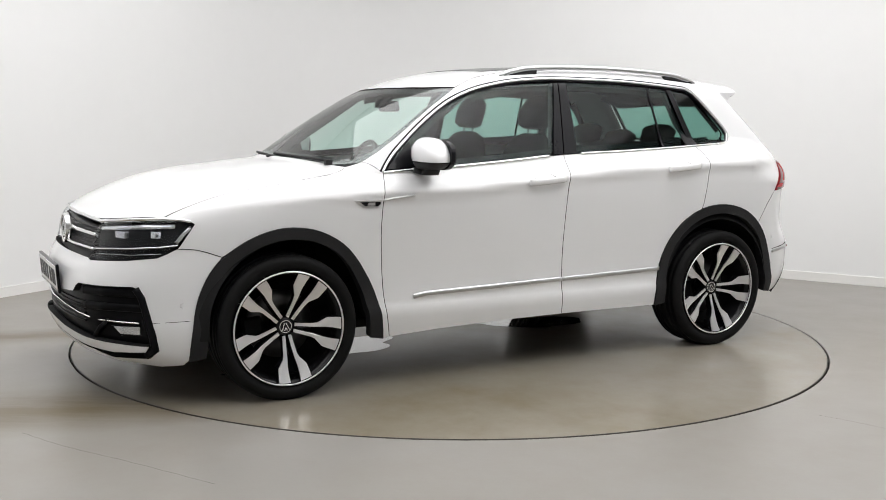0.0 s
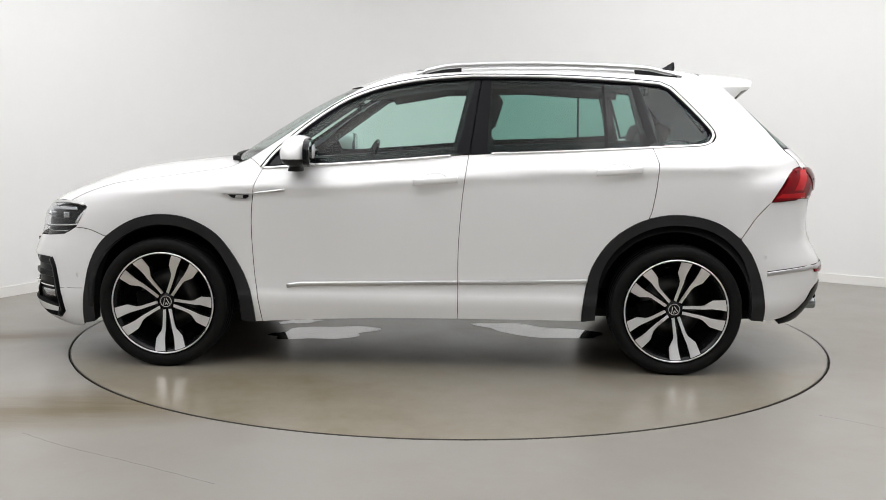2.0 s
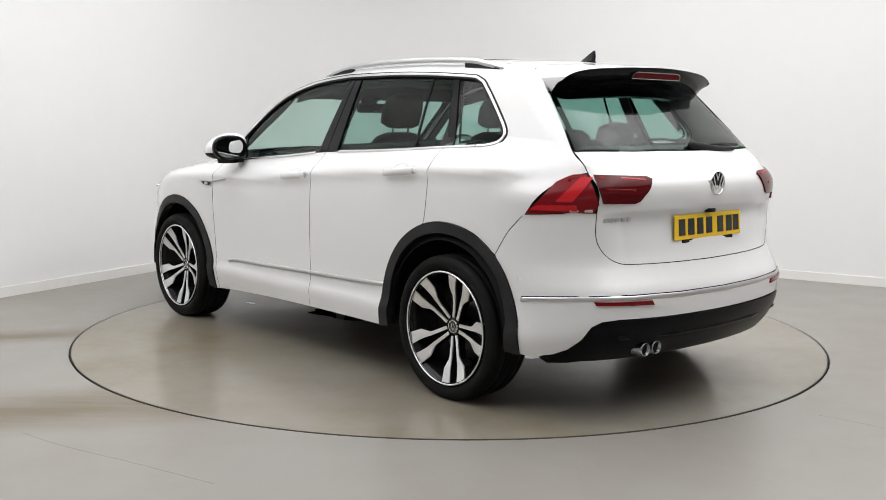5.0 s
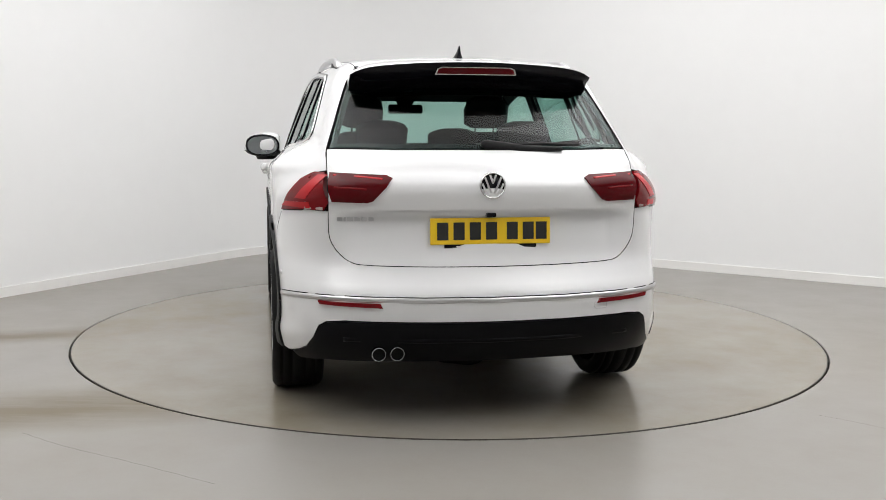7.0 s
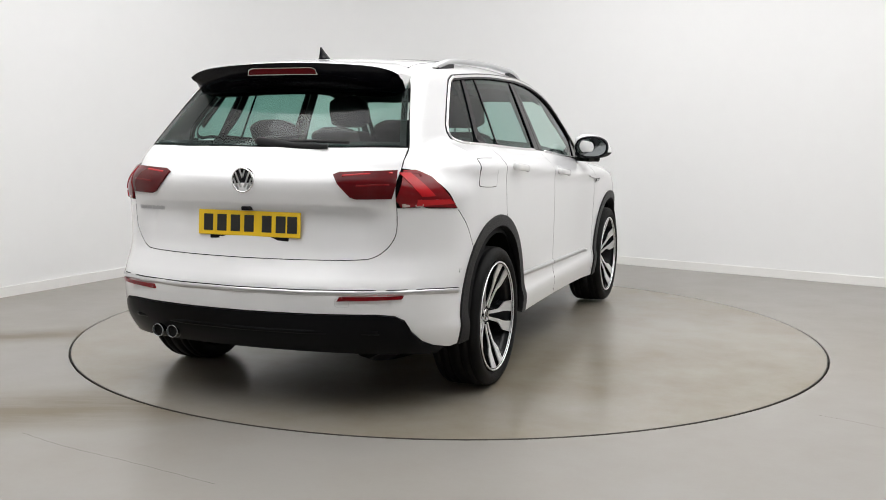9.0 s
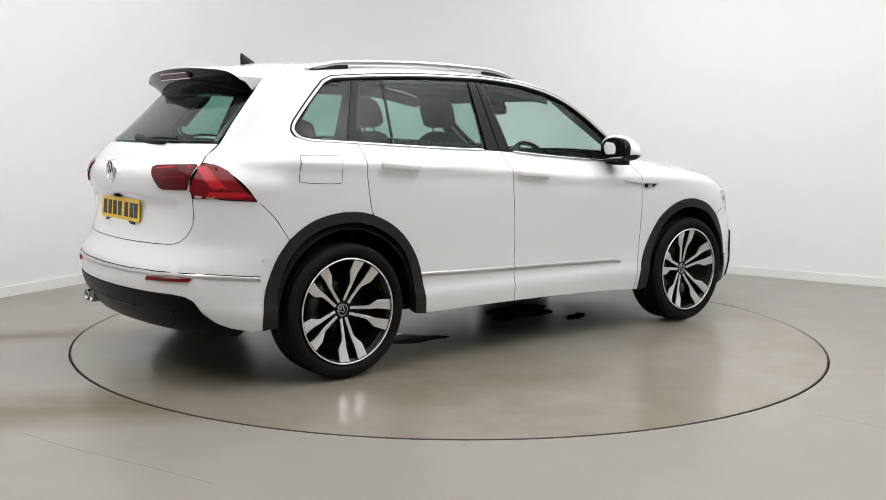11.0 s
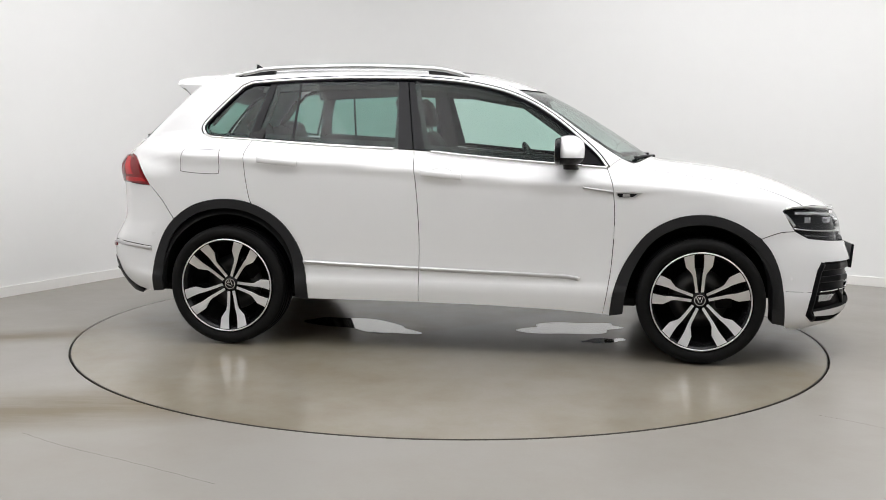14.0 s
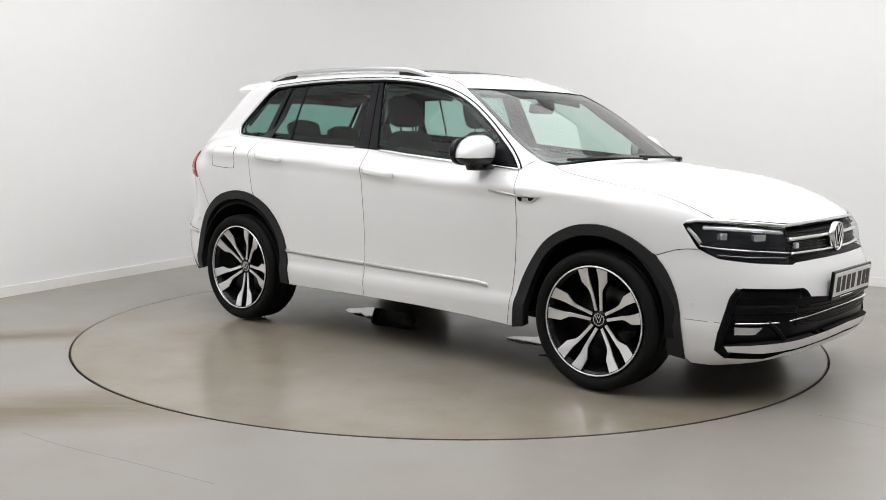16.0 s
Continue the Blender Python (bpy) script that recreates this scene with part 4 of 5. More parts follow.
def number_plate(name, x0, y, zc, tilt, face, mat, parent):
    m = Matrix.Translation((x0, y, zc)) @ pose(0, 0, 0, tilt, 0, 0 if face < 0 else 180)
    bm = bmesh.new()
    box(bm, -.26, .26, -.006, .0, -.056, .056, .003)
    bm.transform(m)
    pl = part(name, bm, mat, parent, ("yellow" if face < 0 else "white") + " number plate with dark bars")
    w, gap = .052, .012
    xs = [-.205, -.135, -.065, .005, .095, .165, .222]
    for i, cx in enumerate(xs[:7]):
        bm = box(bmesh.new(), cx - w / 2, cx + w / 2 - .004, -.0075, -.005, -.037, .037)
        bm.transform(m)
        part("plate_bar", bm, INK, pl)
    bm = box(bmesh.new(), -.275 if face > 0 else -.20, .275 if face > 0 else .20, -.003, .012, -.072, .066 if face > 0 else -.05, .003)
    bm.transform(m)
    part("plate_holder", bm, GLOSSB, pl)
    bm = box(bmesh.new(), -.15, .02, -.0045, -.002, -.067, -.062)
    bm.transform(m)
    part("holder_lettering", bm, WPLATE, pl, "thin unreadable line of white lettering")
    return pl


number_plate("number_plate", 0, 2.252, .548, 4, 1, WPLATE, bumper_f)

# headlamps
HL = np.array([(.83, 1.751, .84), (.814, 1.776, .853), (.749, 1.877, .851), (.60, 1.99, .838), (.470, 2.082, .823), (.481, 2.124, .73), (.470, 2.139, .672), (.494, 2.138, .663), (.68, 2.016, .676), (.763, 1.904, .691), (.787, 1.86, .712), (.805, 1.826, .751)])
lamps = both("headlamp", HL, WF, LAMPD, (car, car), "dark headlamp with clear cover", step=.03, lift=-.030, gap=-.004, depth=0)
both("lens", HL, WF, LENS, lamps, step=.04, lift=.001, depth=.03)
for i, sg in enumerate((False, True)):
    lp = lamps[i]
    ribbon("light_strip", np.array([(.805, 1.822, .742), (.769, 1.892, .733), (.676, 2.012, .723), (.48, 2.127, .709)]), .009, .012, CHROME, lp, sg, lift=-.020)
    ribbon("light_guide", fr((.79, .830), (.70, .830), (.60, .824), (.485, .811)), .020, .008, LAMPR, lp, sg, lift=-.020)
    ribbon("light_guide", np.array([(.822, 1.765, .825), (.812, 1.80, .79), (.802, 1.83, .752)]), .020, .008, LAMPR, lp, sg, lift=-.018)
    ribbon("indicator_strip", fr((.77, .703), (.68, .695), (.50, .690)), .004, .006, LAMPQ, lp, sg, lift=-.018)
    for cx, cz, w in ((.735, .786, .020), (.615, .780, .034)):
        c = fr((cx, cz))[0]
        bm = bmesh.new()
        mm = Matrix.Translation(c) @ pose(0, -.030, 0, 0, 0, 0)
        box(bm, -w, w, -.02, .010, -.016, .016, .004)
        bm.transform(mm @ pose(0, 0, 0, 0, 0, -24))
        for v in bm.verts:
            v.co.x *= -1 if sg else 1
        if sg:
            bmesh.ops.reverse_faces(bm, faces=bm.faces)
        part("projector", bm, LAMPQ, lp, "bright rectangular projector")

# cowl and front wipers
cw = np.vstack([on(TOPV, [(.70, .93), (.60, .985), (.45, 1.022), (.3, 1.05), (0, 1.072)]), on(TOPV, [(0, 1.10), (.3, 1.08), (.45, 1.055), (.60, 1.012), (.69, .972)])])
panel("cowl", full(np.vstack([cw[5:6], cw[6:], cw[:5]])), Flat((0, .3, 1)), CLAD, car, step=.05, lift=-.012, gap=-.012, depth=0, label="black plastic cowl below the windscreen")
for pts in ([(-.58, 1.01, 1.102), (-.30, 1.06, 1.112), (.02, 1.075, 1.118)], [(.02, 1.10, 1.106), (.30, 1.05, 1.110), (.60, .975, 1.106)]):
    bm = tube(bmesh.new(), curve(pts, 5), .007)
    wp = part("wiper", bm, CLAD, car, "black windscreen wiper", True)
    bm = bmesh.new()
    box(bm, pts[0][0] - .018, pts[0][0] + .018, pts[0][1] - .018, pts[0][1] + .018, pts[0][2] - .02, pts[0][2] + .007, .005)
    part("wiper_pivot", bm, CLAD, wp)

# ---- rear end ----
rb = np.vstack([rr(*GATE_LOW, (.676, .921), (.77, .924)), on(SIDE, [(-1.95, .918), (-1.803, .910)]), SEAM_R, on(SIDE, arch_r[kr:]),
                on(SIDE, [(-1.834, .288), (-1.925, .308), (-1.985, .335)]), rr((.742, .385), (.722, .440), (.69, .462), (.62, .470), (.3, .467), (0, .466))])
bumper_r = panel("rear_bumper", full(rb), WR, PAINT, car, step=.03, depth=.03)
df = np.vstack([rr((0, .463), (.3, .464), (.62, .467), (.69, .459), (.722, .437), (.742, .382)), on(SIDE, [(-1.985, .334), (-1.925, .307), (-1.87, .292), (-1.89, .268), (-1.96, .272)]), rr((.70, .280), (.4, .282), (0, .282))])
diff = panel("diffuser", full(df), WR, BLACKD, bumper_r, step=.04, lift=.004, gap=.001, depth=.04, label="black plastic diffuser")
h = rr((0, .385), (.3, .386), (.62, .390))
ribbon("diffuser_rib", np.vstack([mirrored(h), h[1:]]), .02, .010, BLACKD, diff, lift=.002)
h = np.vstack([rr((0, .557), (.3, .558), (.55, .561), (.70, .562)), on(SIDE, [(-2.0, .558), (-1.90, .550), (-1.802, .541)])])
ribbon("chrome_strip", np.vstack([mirrored(h), h[1:]]), .022, .008, SATIN, bumper_r)
# Thin dark ribbon along the strip's upper edge, drawn as its shadow.
ribbon("strip_shadow", np.vstack([mirrored(h), h[1:]]) + np.array([0, 0, .013]), .004, .003, DARK, bumper_r)
both("reflector", rr((.46, .526), (.472, .548), (.722, .552), (.715, .534)), WR, REDG, (bumper_r, bumper_r), "red rear reflector", step=.03, lift=.009, depth=.01)
ribbon("tow_cover_seam", rr((.452, .530), (.457, .535), (.505, .535), (.510, .530), (.510, .507), (.505, .502), (.457, .502), (.452, .507)), .0025, .0006, SATIN, bumper_r, closed=True)
tg = rr(*GATE_LOW, (.676, .92), (.676, 1.088), (.676, 1.13), (.671, 1.176), (.4, 1.176), (0, 1.176))
gate = panel("tailgate", full(tg), Flat((0, -1, .1)), PAINT, car, step=.03)
rg = rr((0, 1.181), (.4, 1.181), (.665, 1.182), (.625, 1.29), (.588, 1.40), (.555, 1.475), (.50, 1.535), (.3, 1.56), (0, 1.565))
rwin = panel("rear_window", full(rg), Flat((0, -1, .8)), GLASS_R, gate, step=.06, lift=-.003, depth=0, label="dark privacy glass")
ri = rr((0, 1.205), (.4, 1.205), (.628, 1.206), (.592, 1.30), (.556, 1.40), (.545, 1.425), (.3, 1.432), (0, 1.434))
panel("window_border", full(rg), Flat((0, -1, .8)), GLOSSB, rwin, step=.05, lift=-.008, depth=0, holes=[full(ri)])
rc = np.vstack([rr((0, .93), (.5, .93), (.80, 1.05), (.86, .85), (.85, .5), (.80, .3), (.5, .24), (0, .24))])
panel("tail_core", full(rc), WR, DARK, car, step=.07, lift=-.06, depth=0)
# tail lamps, in two pieces a side
LO = np.vstack([on(SIDE, [(-1.806, .911), (-1.909, 1.050), (-1.942, 1.074)]), rr((.72, 1.081), (.681, 1.081), (.672, .958), (.690, .923), (.76, .924))])
LI = rr((.664, 1.080), (.436, 1.071), (.412, 1.059), (.440, 1.02), (.492, .966), (.516, .958), (.660, .960))
lo = both("tail_lamp", LO, WR, REDG, (car, car), "red tail lamp with bright light guides", step=.02, lift=.008, depth=.03)
li = both("tail_lamp", LI, WR, REDD, (gate, gate), "dark red tail lamp on the tailgate", step=.02, lift=.008, depth=.03)
for i, sg in enumerate((False, True)):
    ribbon("light_guide", rr((.650, 1.066), (.55, 1.062), (.455, 1.054)), .009, .002, REDB, li[i], sg, lift=.008)
    ribbon("light_guide", rr((.650, 1.020), (.58, 1.018), (.52, 1.014)), .008, .0015, REDG, li[i], sg, lift=.008)
    panel("light_guide", np.array([(0.724, -2.001, 1.067), (0.68, -2.032, 1.066), (0.764, -1.987, 0.968), (0.806, -1.931, 0.969)]), WR, REDB, lo[i], sg, step=.02, lift=.0105, depth=.003, gap=0)
    panel("light_guide", np.array([(0.856, -1.825, 0.932), (0.842, -1.862, 0.953), (0.75, -2.0, 0.957), (0.744, -2.0, 0.931)]), WR, REDB, lo[i], sg, step=.02, lift=.0105, depth=.003, gap=0)
    ribbon("light_guide", np.vstack([rr((.69, 1.066), (.735, 1.066)), on(SIDE, [(-1.955, 1.05)])]), .012, .002, REDG, lo[i], sg, lift=.008)
    ribbon("reversing_lens", rr((.765, .932), (.695, .932)), .014, .003, CLEARL, lo[i], sg, lift=.008)
emblem("rear_badge", (0, -2.178, 1.032), .056, -1, gate)
number_plate("number_plate", 0.002, -2.142, .838, -4, -1, YELLOW, gate)
bm = box(bmesh.new(), -.02, .02, -2.172, -2.12, .898, .916, .004)
part("gate_handle", bm, GLOSSB, gate, "small black tailgate grip")
for i, (x0, x1) in enumerate(((.640, .618), (.612, .604), (.598, .574), (.568, .544), (.538, .516), (.510, .488))):
    p = rr(((x0 + x1) / 2, .888))[0]
    bm = box(bmesh.new(), -x0, -x1, p[1] - .004, p[1] + .004, .879, .897)
    part("badge_bar", bm, SATIN, gate, "plain silver bar of the model badge")
# rear wiper
bm = bmesh.new()
blob(bm, [(0, 0, 0, .010, .010), (0, 0, .02, .020, .016), (.02, 0, .2, .018, .014), (.02, 0, .36, .010, .010)], 12, 2.6, Matrix.Translation((-.02, -2.040, 1.200)) @ pose(0, 0, 0, 0, 90, 0))
rw = part("rear_wiper", bm, CLAD, gate, "black rear wiper parked low", True)
bm = tube(bmesh.new(), [(.05, -2.045, 1.196), (.25, -2.035, 1.203), (.43, -2.005, 1.198)], .007)
part("wiper_blade", bm, CLAD, rw, "", True)
# exhaust
for x in (-.478, -.400):
    bm = bmesh.new()
    lathe(bm, [(.0, .05), (.024, .05), (.026, -.004), (.0285, -.006), (.031, .0), (.031, .09)], Matrix.Translation((x, -2.172, .326)) @ pose(0, 0, 0, 0, 0, 90), seg=28)
    part("exhaust_tip", bm, DIMMIR, car, "round chrome exhaust tip", True)
    # Dark disc just inside the tip stands in for the shade of the bore.
    bm = bmesh.new()
    lathe(bm, [(.0, .02), (.0245, .02)], Matrix.Translation((x, -2.184, .326)) @ pose(0, 0, 0, 0, 0, 90), seg=28)
    part("exhaust_bore", bm, DARK, car)

# roof spoiler
def spoiler_skin(sections):
    vs, fs, n = [], [], 41
    for i in range(n):
        x = -.555 + 1.11 * i / (n - 1)
        e = (abs(x) / .555) ** 11
        for y, z in sections(x, e):
            vs.append((x, y, z))
    k = len(vs) // n
    for i in range(n - 1):
        for q in range(k - 1):
            fs.append((i * k + q, i * k + q + 1, (i + 1) * k + q + 1, (i + 1) * k + q))
    return vs, fs


def sp_top(x, e):
    d, t = .09 * x * x + .055 * e, .09 * x * x + .028 * e
    return [(-1.50, 1.590 - d), (-1.60, 1.584 - d), (-1.72, 1.573 - (d + t) / 2), (-1.832 + .30 * x * x, 1.562 - t), (-1.844 + .30 * x * x, 1.558 - t)]


def sp_under(x, e):
    d, t = .09 * x * x + .055 * e, .09 * x * x + .028 * e
    k = 1 - .75 * e
    return [(-1.8435 + .30 * x * x, 1.5575 - t), (-1.825 + .30 * x * x, 1.557 - t - .052 * k), (-1.775 + .23 * x * x, 1.556 - t - .082 * k), (-1.70 + .1 * x * x, 1.555 - d - .125 * k), (-1.66, 1.555 - d - .135 * k), (-1.55, 1.555 - d - .03 * k)]


v, f = spoiler_skin(sp_top)
sp = mesh_ob("spoiler", v, f, PAINT, True)
sp.parent = gate
tagged(sp, "white roof spoiler with black underside")
v, f = spoiler_skin(sp_under)
su = mesh_ob("spoiler_underside", v, f, GLOSSB, True)
su.parent = sp
for sg in (-1, 1):
    loop = [(sg * .5555, y, z) for y, z in sp_top(.555, 1) + sp_under(.555, 1)]
    cap = mesh_ob("spoiler_end", loop, [tuple(range(len(loop)))], PAINT)
    cap.parent = sp
bm = bmesh.new()
bl = [(-.178, -.014), (.178, -.014), (.17, .006), (.15, .013), (-.15, .013), (-.17, .006)]
plate_prism(bm, [(x * 1.04, z * 1.3) for x, z in bl], Matrix.Translation((0, -1.829, 1.522)) @ pose(0, 0, 0, 109, 0, 0), .006)
bmesh.ops.recalc_face_normals(bm, faces=bm.faces)
bf = part("brake_lamp", bm, CHROME, sp, "high brake lamp with bright frame")
bm = plate_prism(bmesh.new(), bl, Matrix.Translation((0, -1.833, 1.521)) @ pose(0, 0, 0, 109, 0, 0), .006)
bmesh.ops.recalc_face_normals(bm, faces=bm.faces)
part("lens", bm, REDD, bf)

# aerial
bm = bmesh.new()
blob(bm, [(0, 0, 0, .025, .055), (0, -.002, .012, .020, .046), (0, -.018, .03, .010, .034), (0, -.034, .050, .005, .016), (0, -.042, .062, .003, .006)], 14, 2.2, Matrix.Translation((0, -1.40, 1.597)))
part("aerial", bm, GLOSSB, car, "black shark-fin roof aerial", True)
# sunroof lip
sr = on(TOPV, [(0, .06), (.30, .05), (.42, .03), (.44, -.05), (.44, -.9), (.40, -1.0), (0, -1.02)])
panel("sunroof", full(sr), Flat((0, 0, 1)), GLOSSB, roof, step=.06, lift=.002, depth=.01, label="dark glass sunroof")

# roof rails
RAIL = [(.590, .03, 1.552), (.590, -.06, 1.578), (.588, -.21, 1.600), (.585, -.65, 1.612), (.580, -1.13, 1.598), (.576, -1.28, 1.576), (.572, -1.38, 1.555)]
for sg in (1, -1):
    c = curve(RAIL, 8)
    bm = bmesh.new()
    k = 8
    rows = []
    for i, q in enumerate(c):
        hgt = .013 if 4 < i < len(c) - 5 else .007
        rows.append([bm.verts.new((sg * (q[0] + a), q[1], q[2] + b)) for a, b in ((-.014, -hgt), (-.016, 0), (-.012, hgt * .8), (0, hgt), (.012, hgt * .8), (.016, 0), (.014, -hgt), (0, -hgt * 1.1))])
    for u, w in zip(rows, rows[1:]):
        for q in range(k):
            bm.faces.new((u[q], u[(q + 1) % k], w[(q + 1) % k], w[q]))
    bm.faces.new(rows[0])
    bm.faces.new(rows[-1][::-1])
    bmesh.ops.recalc_face_normals(bm, faces=bm.faces)
    rail = part("roof_rail", bm, SATIN, car, "satin silver roof rail", True)
    for lo_y, hi_y in ((-.215, .0), (-1.36, -1.125)):
        seg = [q for q in c if lo_y <= q[1] <= hi_y]
        bm = bmesh.new()
        rows = []
        for q in seg:
            base = on(TOPV, [(q[0], q[1])])[0][2] - .01
            rows.append([bm.verts.new((sg * (q[0] + a), q[1], z)) for a, z in ((-.012, base), (-.012, q[2] - .006), (.013, q[2] - .006), (.013, base))])
        for u, w in zip(rows, rows[1:]):
            for q in range(4):
                bm.faces.new((u[q], u[(q + 1) % 4], w[(q + 1) % 4], w[q]))
        bm.faces.new(rows[0])
        bm.faces.new(rows[-1][::-1])
        bmesh.ops.recalc_face_normals(bm, faces=bm.faces)
        part("rail_foot", bm, CLAD, rail, "black rail foot")

# ---- mirrors, handles, badges ----
for i, sg in enumerate((1, -1)):
    door = doors_f[i]
    bm = bmesh.new()
    blob(bm, [(-.006, 0, 0, .050, .052), (-.006, 0, .012, .067, .068), (-.005, .002, .06, .081, .082), (-.001, .004, .12, .078, .082), (.008, .008, .17, .066, .074), (.018, .014, .205, .050, .058), (.026, .018, .225, .032, .036), (.030, .02, .235, .010, .012)], 36, 2.5,
         pose(.822, .612, 1.142, 0, 90, 0))
    low = bm.copy()
    for b, clear_in, z in ((bm, True, 1.109), (low, False, 1.105)):
        g = bmesh.ops.bisect_plane(b, geom=b.verts[:] + b.edges[:] + b.faces[:], plane_co=(0, 0, z), plane_no=(0, 0, 1), clear_inner=clear_in, clear_outer=not clear_in)
        for v in b.verts:
            if not clear_in:
                v.co.x -= (1.105 - v.co.z) * .6
            v.co.x *= sg
        if sg < 0:
            bmesh.ops.reverse_faces(b, faces=b.faces)
    mirror = part("door_mirror", bm, PAINT, door, "white capped door mirror with black base", True)
    part("mirror_base", low, CLAD, mirror, "", True)
    bm = bmesh.new()
    blob(bm, [(.83 * sg, .63, 1.075, .05, .022), (.85 * sg, .63, 1.05, .05, .035), (.925 * sg, .625, 1.045, .05, .04), (.945 * sg, .615, 1.09, .045, .035), (.95 * sg, .61, 1.12, .045, .03)], 12, 2.6)
    part("mirror_foot", bm, CLAD, mirror, "", True)
    bm = blob(bmesh.new(), [(0, 0, 0, .110, .072), (0, 0, .02, .111, .073), (0, 0, .030, .106, .067)], 32, 2.4, pose(.938 * sg, .570, 1.140, 90, 0, 0))
    part("mirror_frame", bm, GLOSSB, mirror)
    bm = blob(bmesh.new(), [(0, 0, 0, .099, .060), (0, 0, .003, .098, .059)], 32, 2.4, pose(.938 * sg, .5405, 1.140, 90, 0, 0))
    part("mirror_glass", bm, DIMMIR, mirror, "mirror glass facing back")
    ribbon("indicator_strip", np.array([(.88, .692, 1.110), (.95, .692, 1.110), (1.01, .668, 1.108)]), .008, .004, GLOSSB, mirror, sg < 0)
    for dr, y0, z0 in ((doors_f[i], -.088, 1.003), (doors_r[i], -1.022, 1.062)):
        p = [on(SIDE, [(y0 + d, z0 - .03 * (d / .11) * .3)])[0] for d in (.115, .08, .0, -.08, -.115)]
        up = np.array([.012, .030, .034, .030, .012])
        c = curve([(q[0] + u, q[1], q[2]) for q, u in zip(p, up)], 5)
        bm = bmesh.new()
        rows = []
        for q in c:
            rows.append([bm.verts.new((sg * (q[0] + .008 * math.cos(a)), q[1], q[2] + .017 * math.sin(a))) for a in np.linspace(0, 2 * math.pi, 13)[:-1]])
        for u, w in zip(rows, rows[1:]):
            for q in range(12):
                bm.faces.new((u[q], u[(q + 1) % 12], w[(q + 1) % 12], w[q]))
        bm.faces.new(rows[0])
        bm.faces.new(rows[-1][::-1])
        bmesh.ops.recalc_face_normals(bm, faces=bm.faces)
        part("door_handle", bm, PAINT, dr, "white bar door handle", True)
        cup = on(SIDE, [(y0 + .065 * math.cos(a), z0 + .012 + .028 * math.sin(a)) for a in np.linspace(0, 2 * math.pi, 25)[:-1]])
        ob = ribbon("handle_recess", cup, .012, .0012, PAINT, dr, sg < 0, closed=True)
    bd = on(SIDE, [(1.014, .927), (.968, .895), (.885, .892), (.869, .905), (.869, .928)])
    badge = panel("wing_badge", bd, Flat((1, 0, 0)), SATIN, car, sg < 0, "silver wing badge with dark insert", step=.02, lift=.006, depth=.008, gap=0)
    panel("badge_insert", on(SIDE, [(.984, .921), (.960, .902), (.890, .898), (.875, .908), (.875, .921)]), Flat((1, 0, 0)), GLOSSB, badge, sg < 0, step=.02, lift=.008, depth=.003, gap=0)
    panel("badge_mark", on(SIDE, [(.940, .918), (.946, .904), (.905, .902), (.905, .918)]), Flat((1, 0, 0)), SATIN, badge, sg < 0, step=.02, lift=.010, depth=.002, gap=0)
    ribbon("door_blade", on(SIDE, [(.856, .926), (.80, .933), (.69, .946)]), .011, .008, SATIN, door, sg < 0)

# fuel flap, right flank only
FLAP = [(-1.372, 1.112), (-1.392, 1.120), (-1.56, 1.123), (-1.590, 1.108), (-1.600, 1.02), (-1.585, .995), (-1.40, .985), (-1.368, 1.005)]
ribbon("fuel_flap_seam", on(SIDE, curve(FLAP, 4, True)), .003, .0008, DARK, car, closed=True)
panel("fuel_flap", on(SIDE, curve(FLAP, 4, True)), Flat((1, 0, .1)), PAINT, car, False, "white fuel filler flap", step=.03, lift=.001, depth=.004)

# ---- cabin and underbody ----
tub = bmesh.new()
box(tub, -.74, .74, -1.85, 1.0, .28, .33, .01)
box(tub, -.50, .50, 1.0, 1.75, .24, .84, .05)
box(tub, -.5, .5, -2.0, -1.85, .28, .9, .02)
part("floor_pan", tub, DARK, car)
for sg in (False, True):
    lin = np.vstack([on(SIDE, [(.80, 1.03), (.84, .5), (.80, .30), (-.80, .30), (-.95, .72), (-1.32, .88), (-1.70, .80), (-1.85, .95), (-1.60, 1.17)]), on(SIDE, belt[::-1][:-1] - np.array([0, .045]))])
    panel("door_lining", lin, Flat((1, 0, .1)), LINER, car, sg, step=.08, lift=-.05, depth=0)
    # inner pillars
    for a, b, wd in (((-.27, 1.12), (-.33, 1.52), .09), ((-1.20, 1.15), (-1.12, 1.50), .07), ((.78, 1.10), (.30, 1.44), .05), ((-1.50, 1.27), (-1.36, 1.44), .04)):
        q = on(SIDE, [a, ((a[0] + b[0]) / 2, (a[1] + b[1]) / 2), b])
        q[:, 0] -= .028
        ribbon("inner_pillar", q, wd, .004, LINER, car, sg, lift=-.01)
    q = on(SIDE, [(.25, 1.44), (-.1, 1.50), (-.6, 1.515), (-1.2, 1.485)])
    q[:, 0] -= .03
    ribbon("inner_roof_rail", q, .07, .004, LINER, car, sg, lift=-.01)


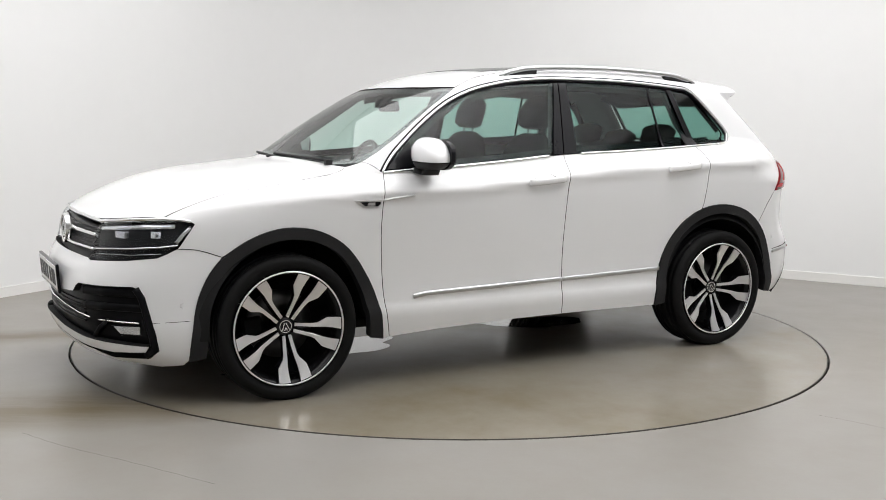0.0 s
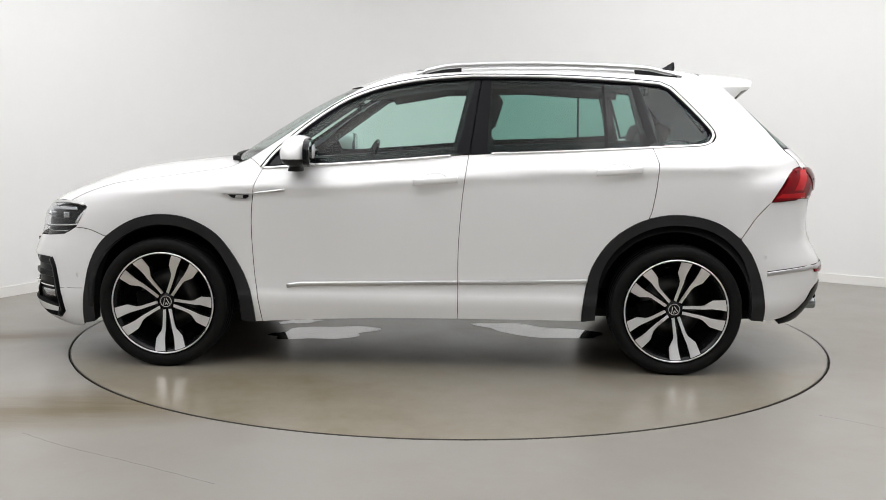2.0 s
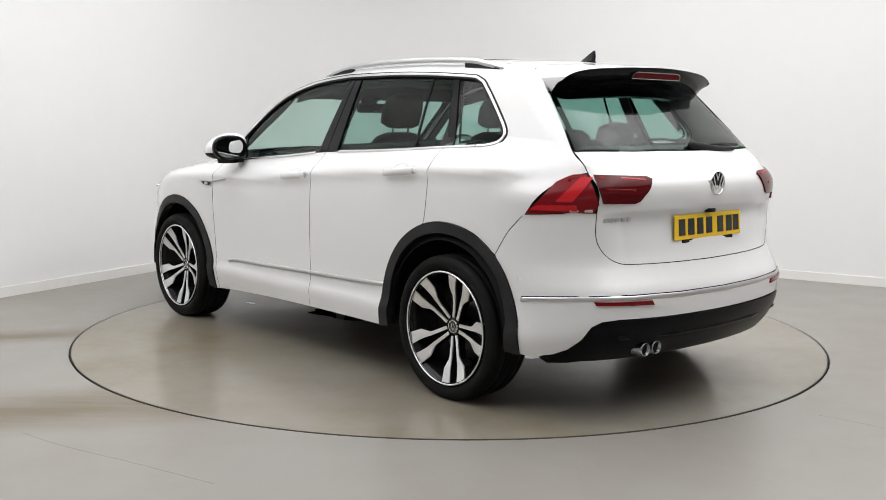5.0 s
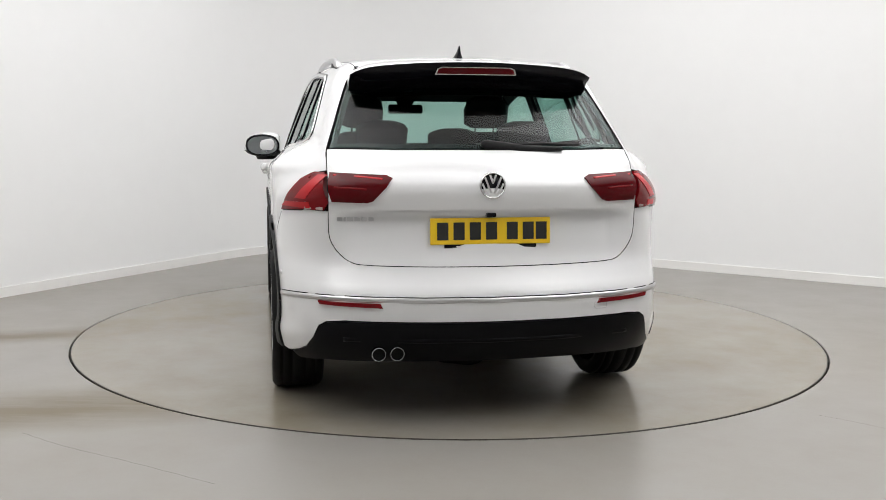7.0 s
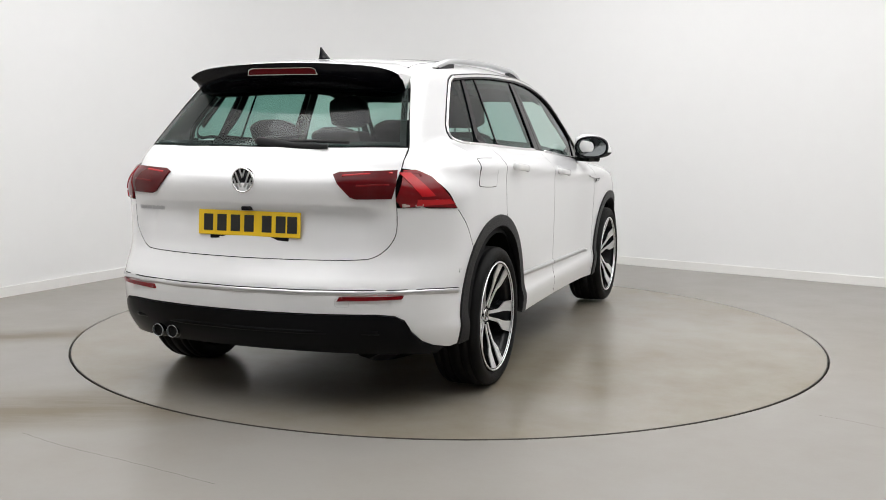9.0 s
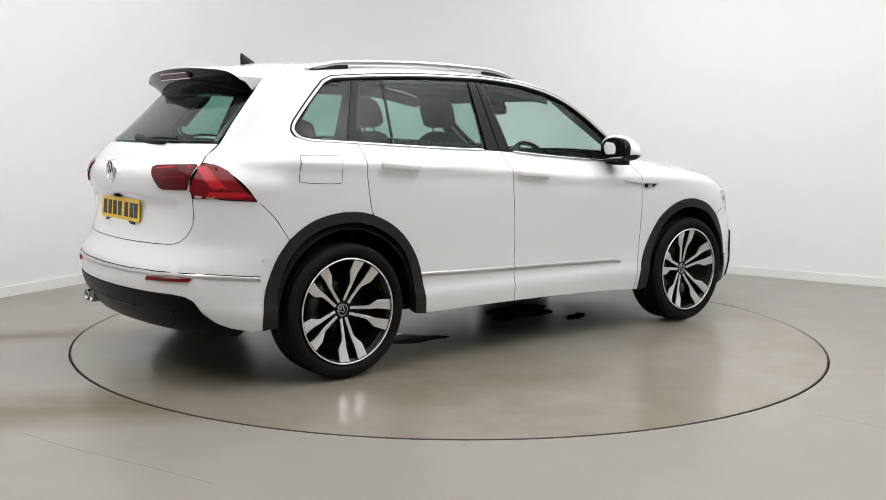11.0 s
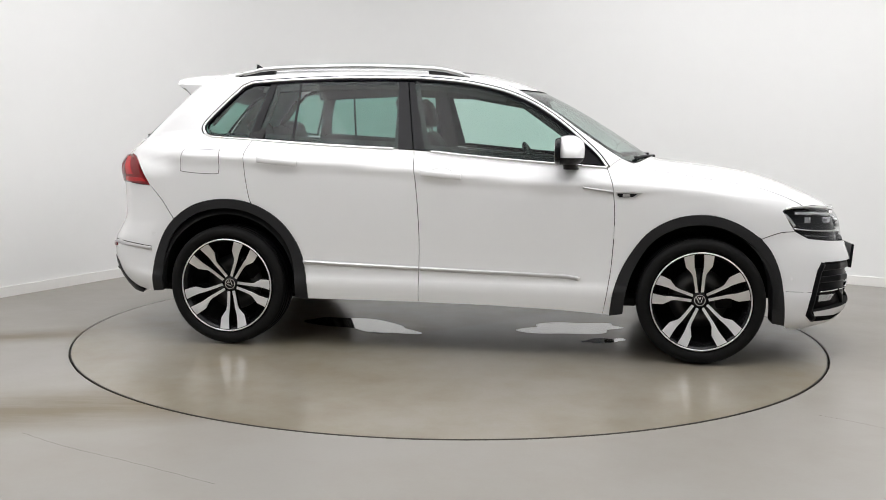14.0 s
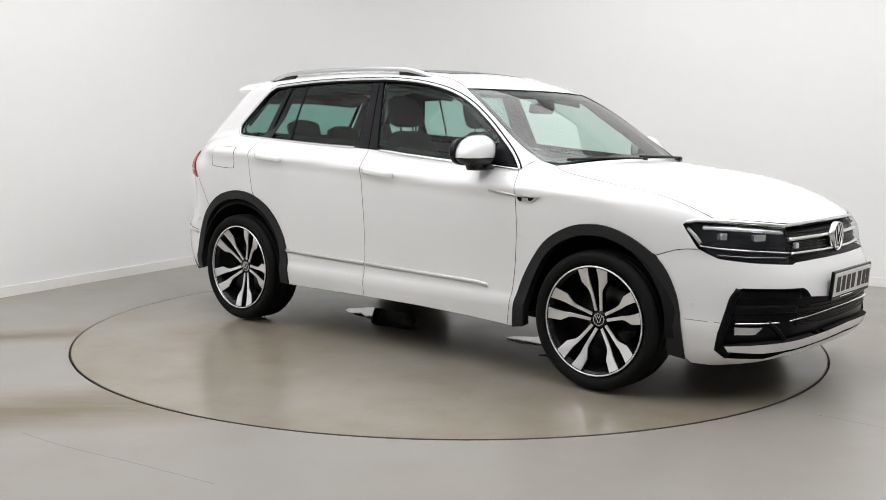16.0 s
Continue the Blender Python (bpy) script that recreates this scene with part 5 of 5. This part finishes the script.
def seat(name, x, y, width, parent, bench=False):
    bm = bmesh.new()
    blob(bm, [(0, 0, .36, width, .25), (0, 0, .42, width * 1.03, .27), (0, 0, .52, width, .27), (0, 0, .56, width * .9, .24)], 20, 4)
    bm.transform(Matrix.Translation((x, y, .05)))
    s = part(name, bm, CLOTH, parent, "dark leather seat", True)
    bm = bmesh.new()
    lean = 14 if not bench else 20
    blob(bm, [(0, 0, 0, width * .95, .07), (0, 0, .1, width, .09), (0, .01, .35, width, .085), (0, .0, .52, width * .86, .065), (0, -.005, .60, width * .62, .045), (0, -.005, .625, width * .4, .02)], 24, 3.5,
         Matrix.Translation((x, y - .22, .63 if not bench else .60)) @ pose(0, 0, 0, lean))
    part("backrest", bm, CLOTH, s, "", True)
    heads = (0,) if not bench else (-.36, 0, .36)
    for hx in heads:
        m2 = Matrix.Translation((x + hx, y - .22, .63 if not bench else .60)) @ pose(0, 0, 0, lean) @ Matrix.Translation((0, 0, .60 if bench else .655))
        hr = .04 if (bench and hx == 0) else .0
        bm = bmesh.new()
        blob(bm, [(0, .01, -hr, .09, .03), (0, .012, .02 - hr, .125, .05), (0, .01, .1 - hr, .13, .052), (0, .0, (.16 if not bench else .12) - hr, .115, .045), (0, 0, (.19 if not bench else .14) - hr, .07, .02)], 20, 3.2, m2)
        part("headrest", bm, CLOTH, s, "", True)
        for px in (-.055, .055):
            bm = tube(bmesh.new(), [m2 @ Vector((px, 0, -.10)), m2 @ Vector((px, 0, .03))], .006)
            part("headrest_post", bm, STEEL, s, "", True)
    return s


seat("front_seat", .37, .02, .25, car)
seat("front_seat", -.37, .02, .25, car)
seat("rear_seat", 0, -.86, .62, car, True)
bm = bmesh.new()
blob(bm, [(0, 0, 0, .72, .16), (0, 0, .15, .74, .20), (0, .02, .28, .74, .22), (0, .06, .34, .70, .20), (0, .10, .365, .62, .14)], 24, 4, Matrix.Translation((0, .72, .70)))
dash = part("dashboard", bm, LINER, car, "dark moulded dashboard", True)
bm = bmesh.new()
lathe(bm, [(.165 + .015 * math.cos(a), .015 * math.sin(a)) for a in np.linspace(0, 2 * math.pi, 9)[:-1]], Matrix.Translation((.37, .40, 1.02)) @ pose(0, 0, 0, 0, 0, -90) @ pose(0, 0, 0, 0, 24, 0), seg=40, closed=True)
sw = part("steering_wheel", bm, GLOSSB, car, "black three-spoke steering wheel", True)
bm = bmesh.new()
box(bm, .22, .52, .395, .415, 1.0, 1.03, .006)
box(bm, .31, .43, .40, .45, .95, 1.06, .02)
part("wheel_boss", bm, GLOSSB, sw)
bm = bmesh.new()
box(bm, -.115, .115, .0, .03, -.03, .03, .012)
bm.transform(Matrix.Translation((0, .38, 1.385)) @ pose(0, 0, 0, -8, 0, 0))
im = part("rear_view_mirror", bm, GLOSSB, car, "dark rear-view mirror on the windscreen")
bm = bmesh.new()
blob(bm, [(0, .45, 1.375, .03, .03), (0, .43, 1.41, .05, .04), (0, .41, 1.445, .07, .04)], 12, 2.5)
part("mirror_mount", bm, GLOSSB, im, "", True)
for y in (1.337, -1.335):
    bm = tube(bmesh.new(), [(-.62, y, .33), (.62, y, .33)], .035)
    part("axle", bm, DARK, car)
bm = tube(bmesh.new(), [(-.25, -1.2, .24), (-.25, .6, .22)], .035)
part("exhaust_pipe", bm, STEEL, car)
bm = bmesh.new()
blob(bm, [(-.1, -1.75, .24, .45, .12), (-.1, -1.75, .36, .47, .14)], 20, 3)
part("silencer", bm, DARK, car)


# ---- movement ----
def motions():
    disc_rows, car_rows = [], []
    for i in range(65):
        t = i * 0.25
        m = pose(0, 0, 0, 0, 0, TURN_START + TURN_RATE * t)
        disc_rows.append((t, m))
        car_rows.append((t, m @ pose(CAR_X, CAR_Y, 0.0005, 0, CAR_ROLL, 0)))
    walk(turntable, disc_rows)
    walk(car, car_rows)


motions()
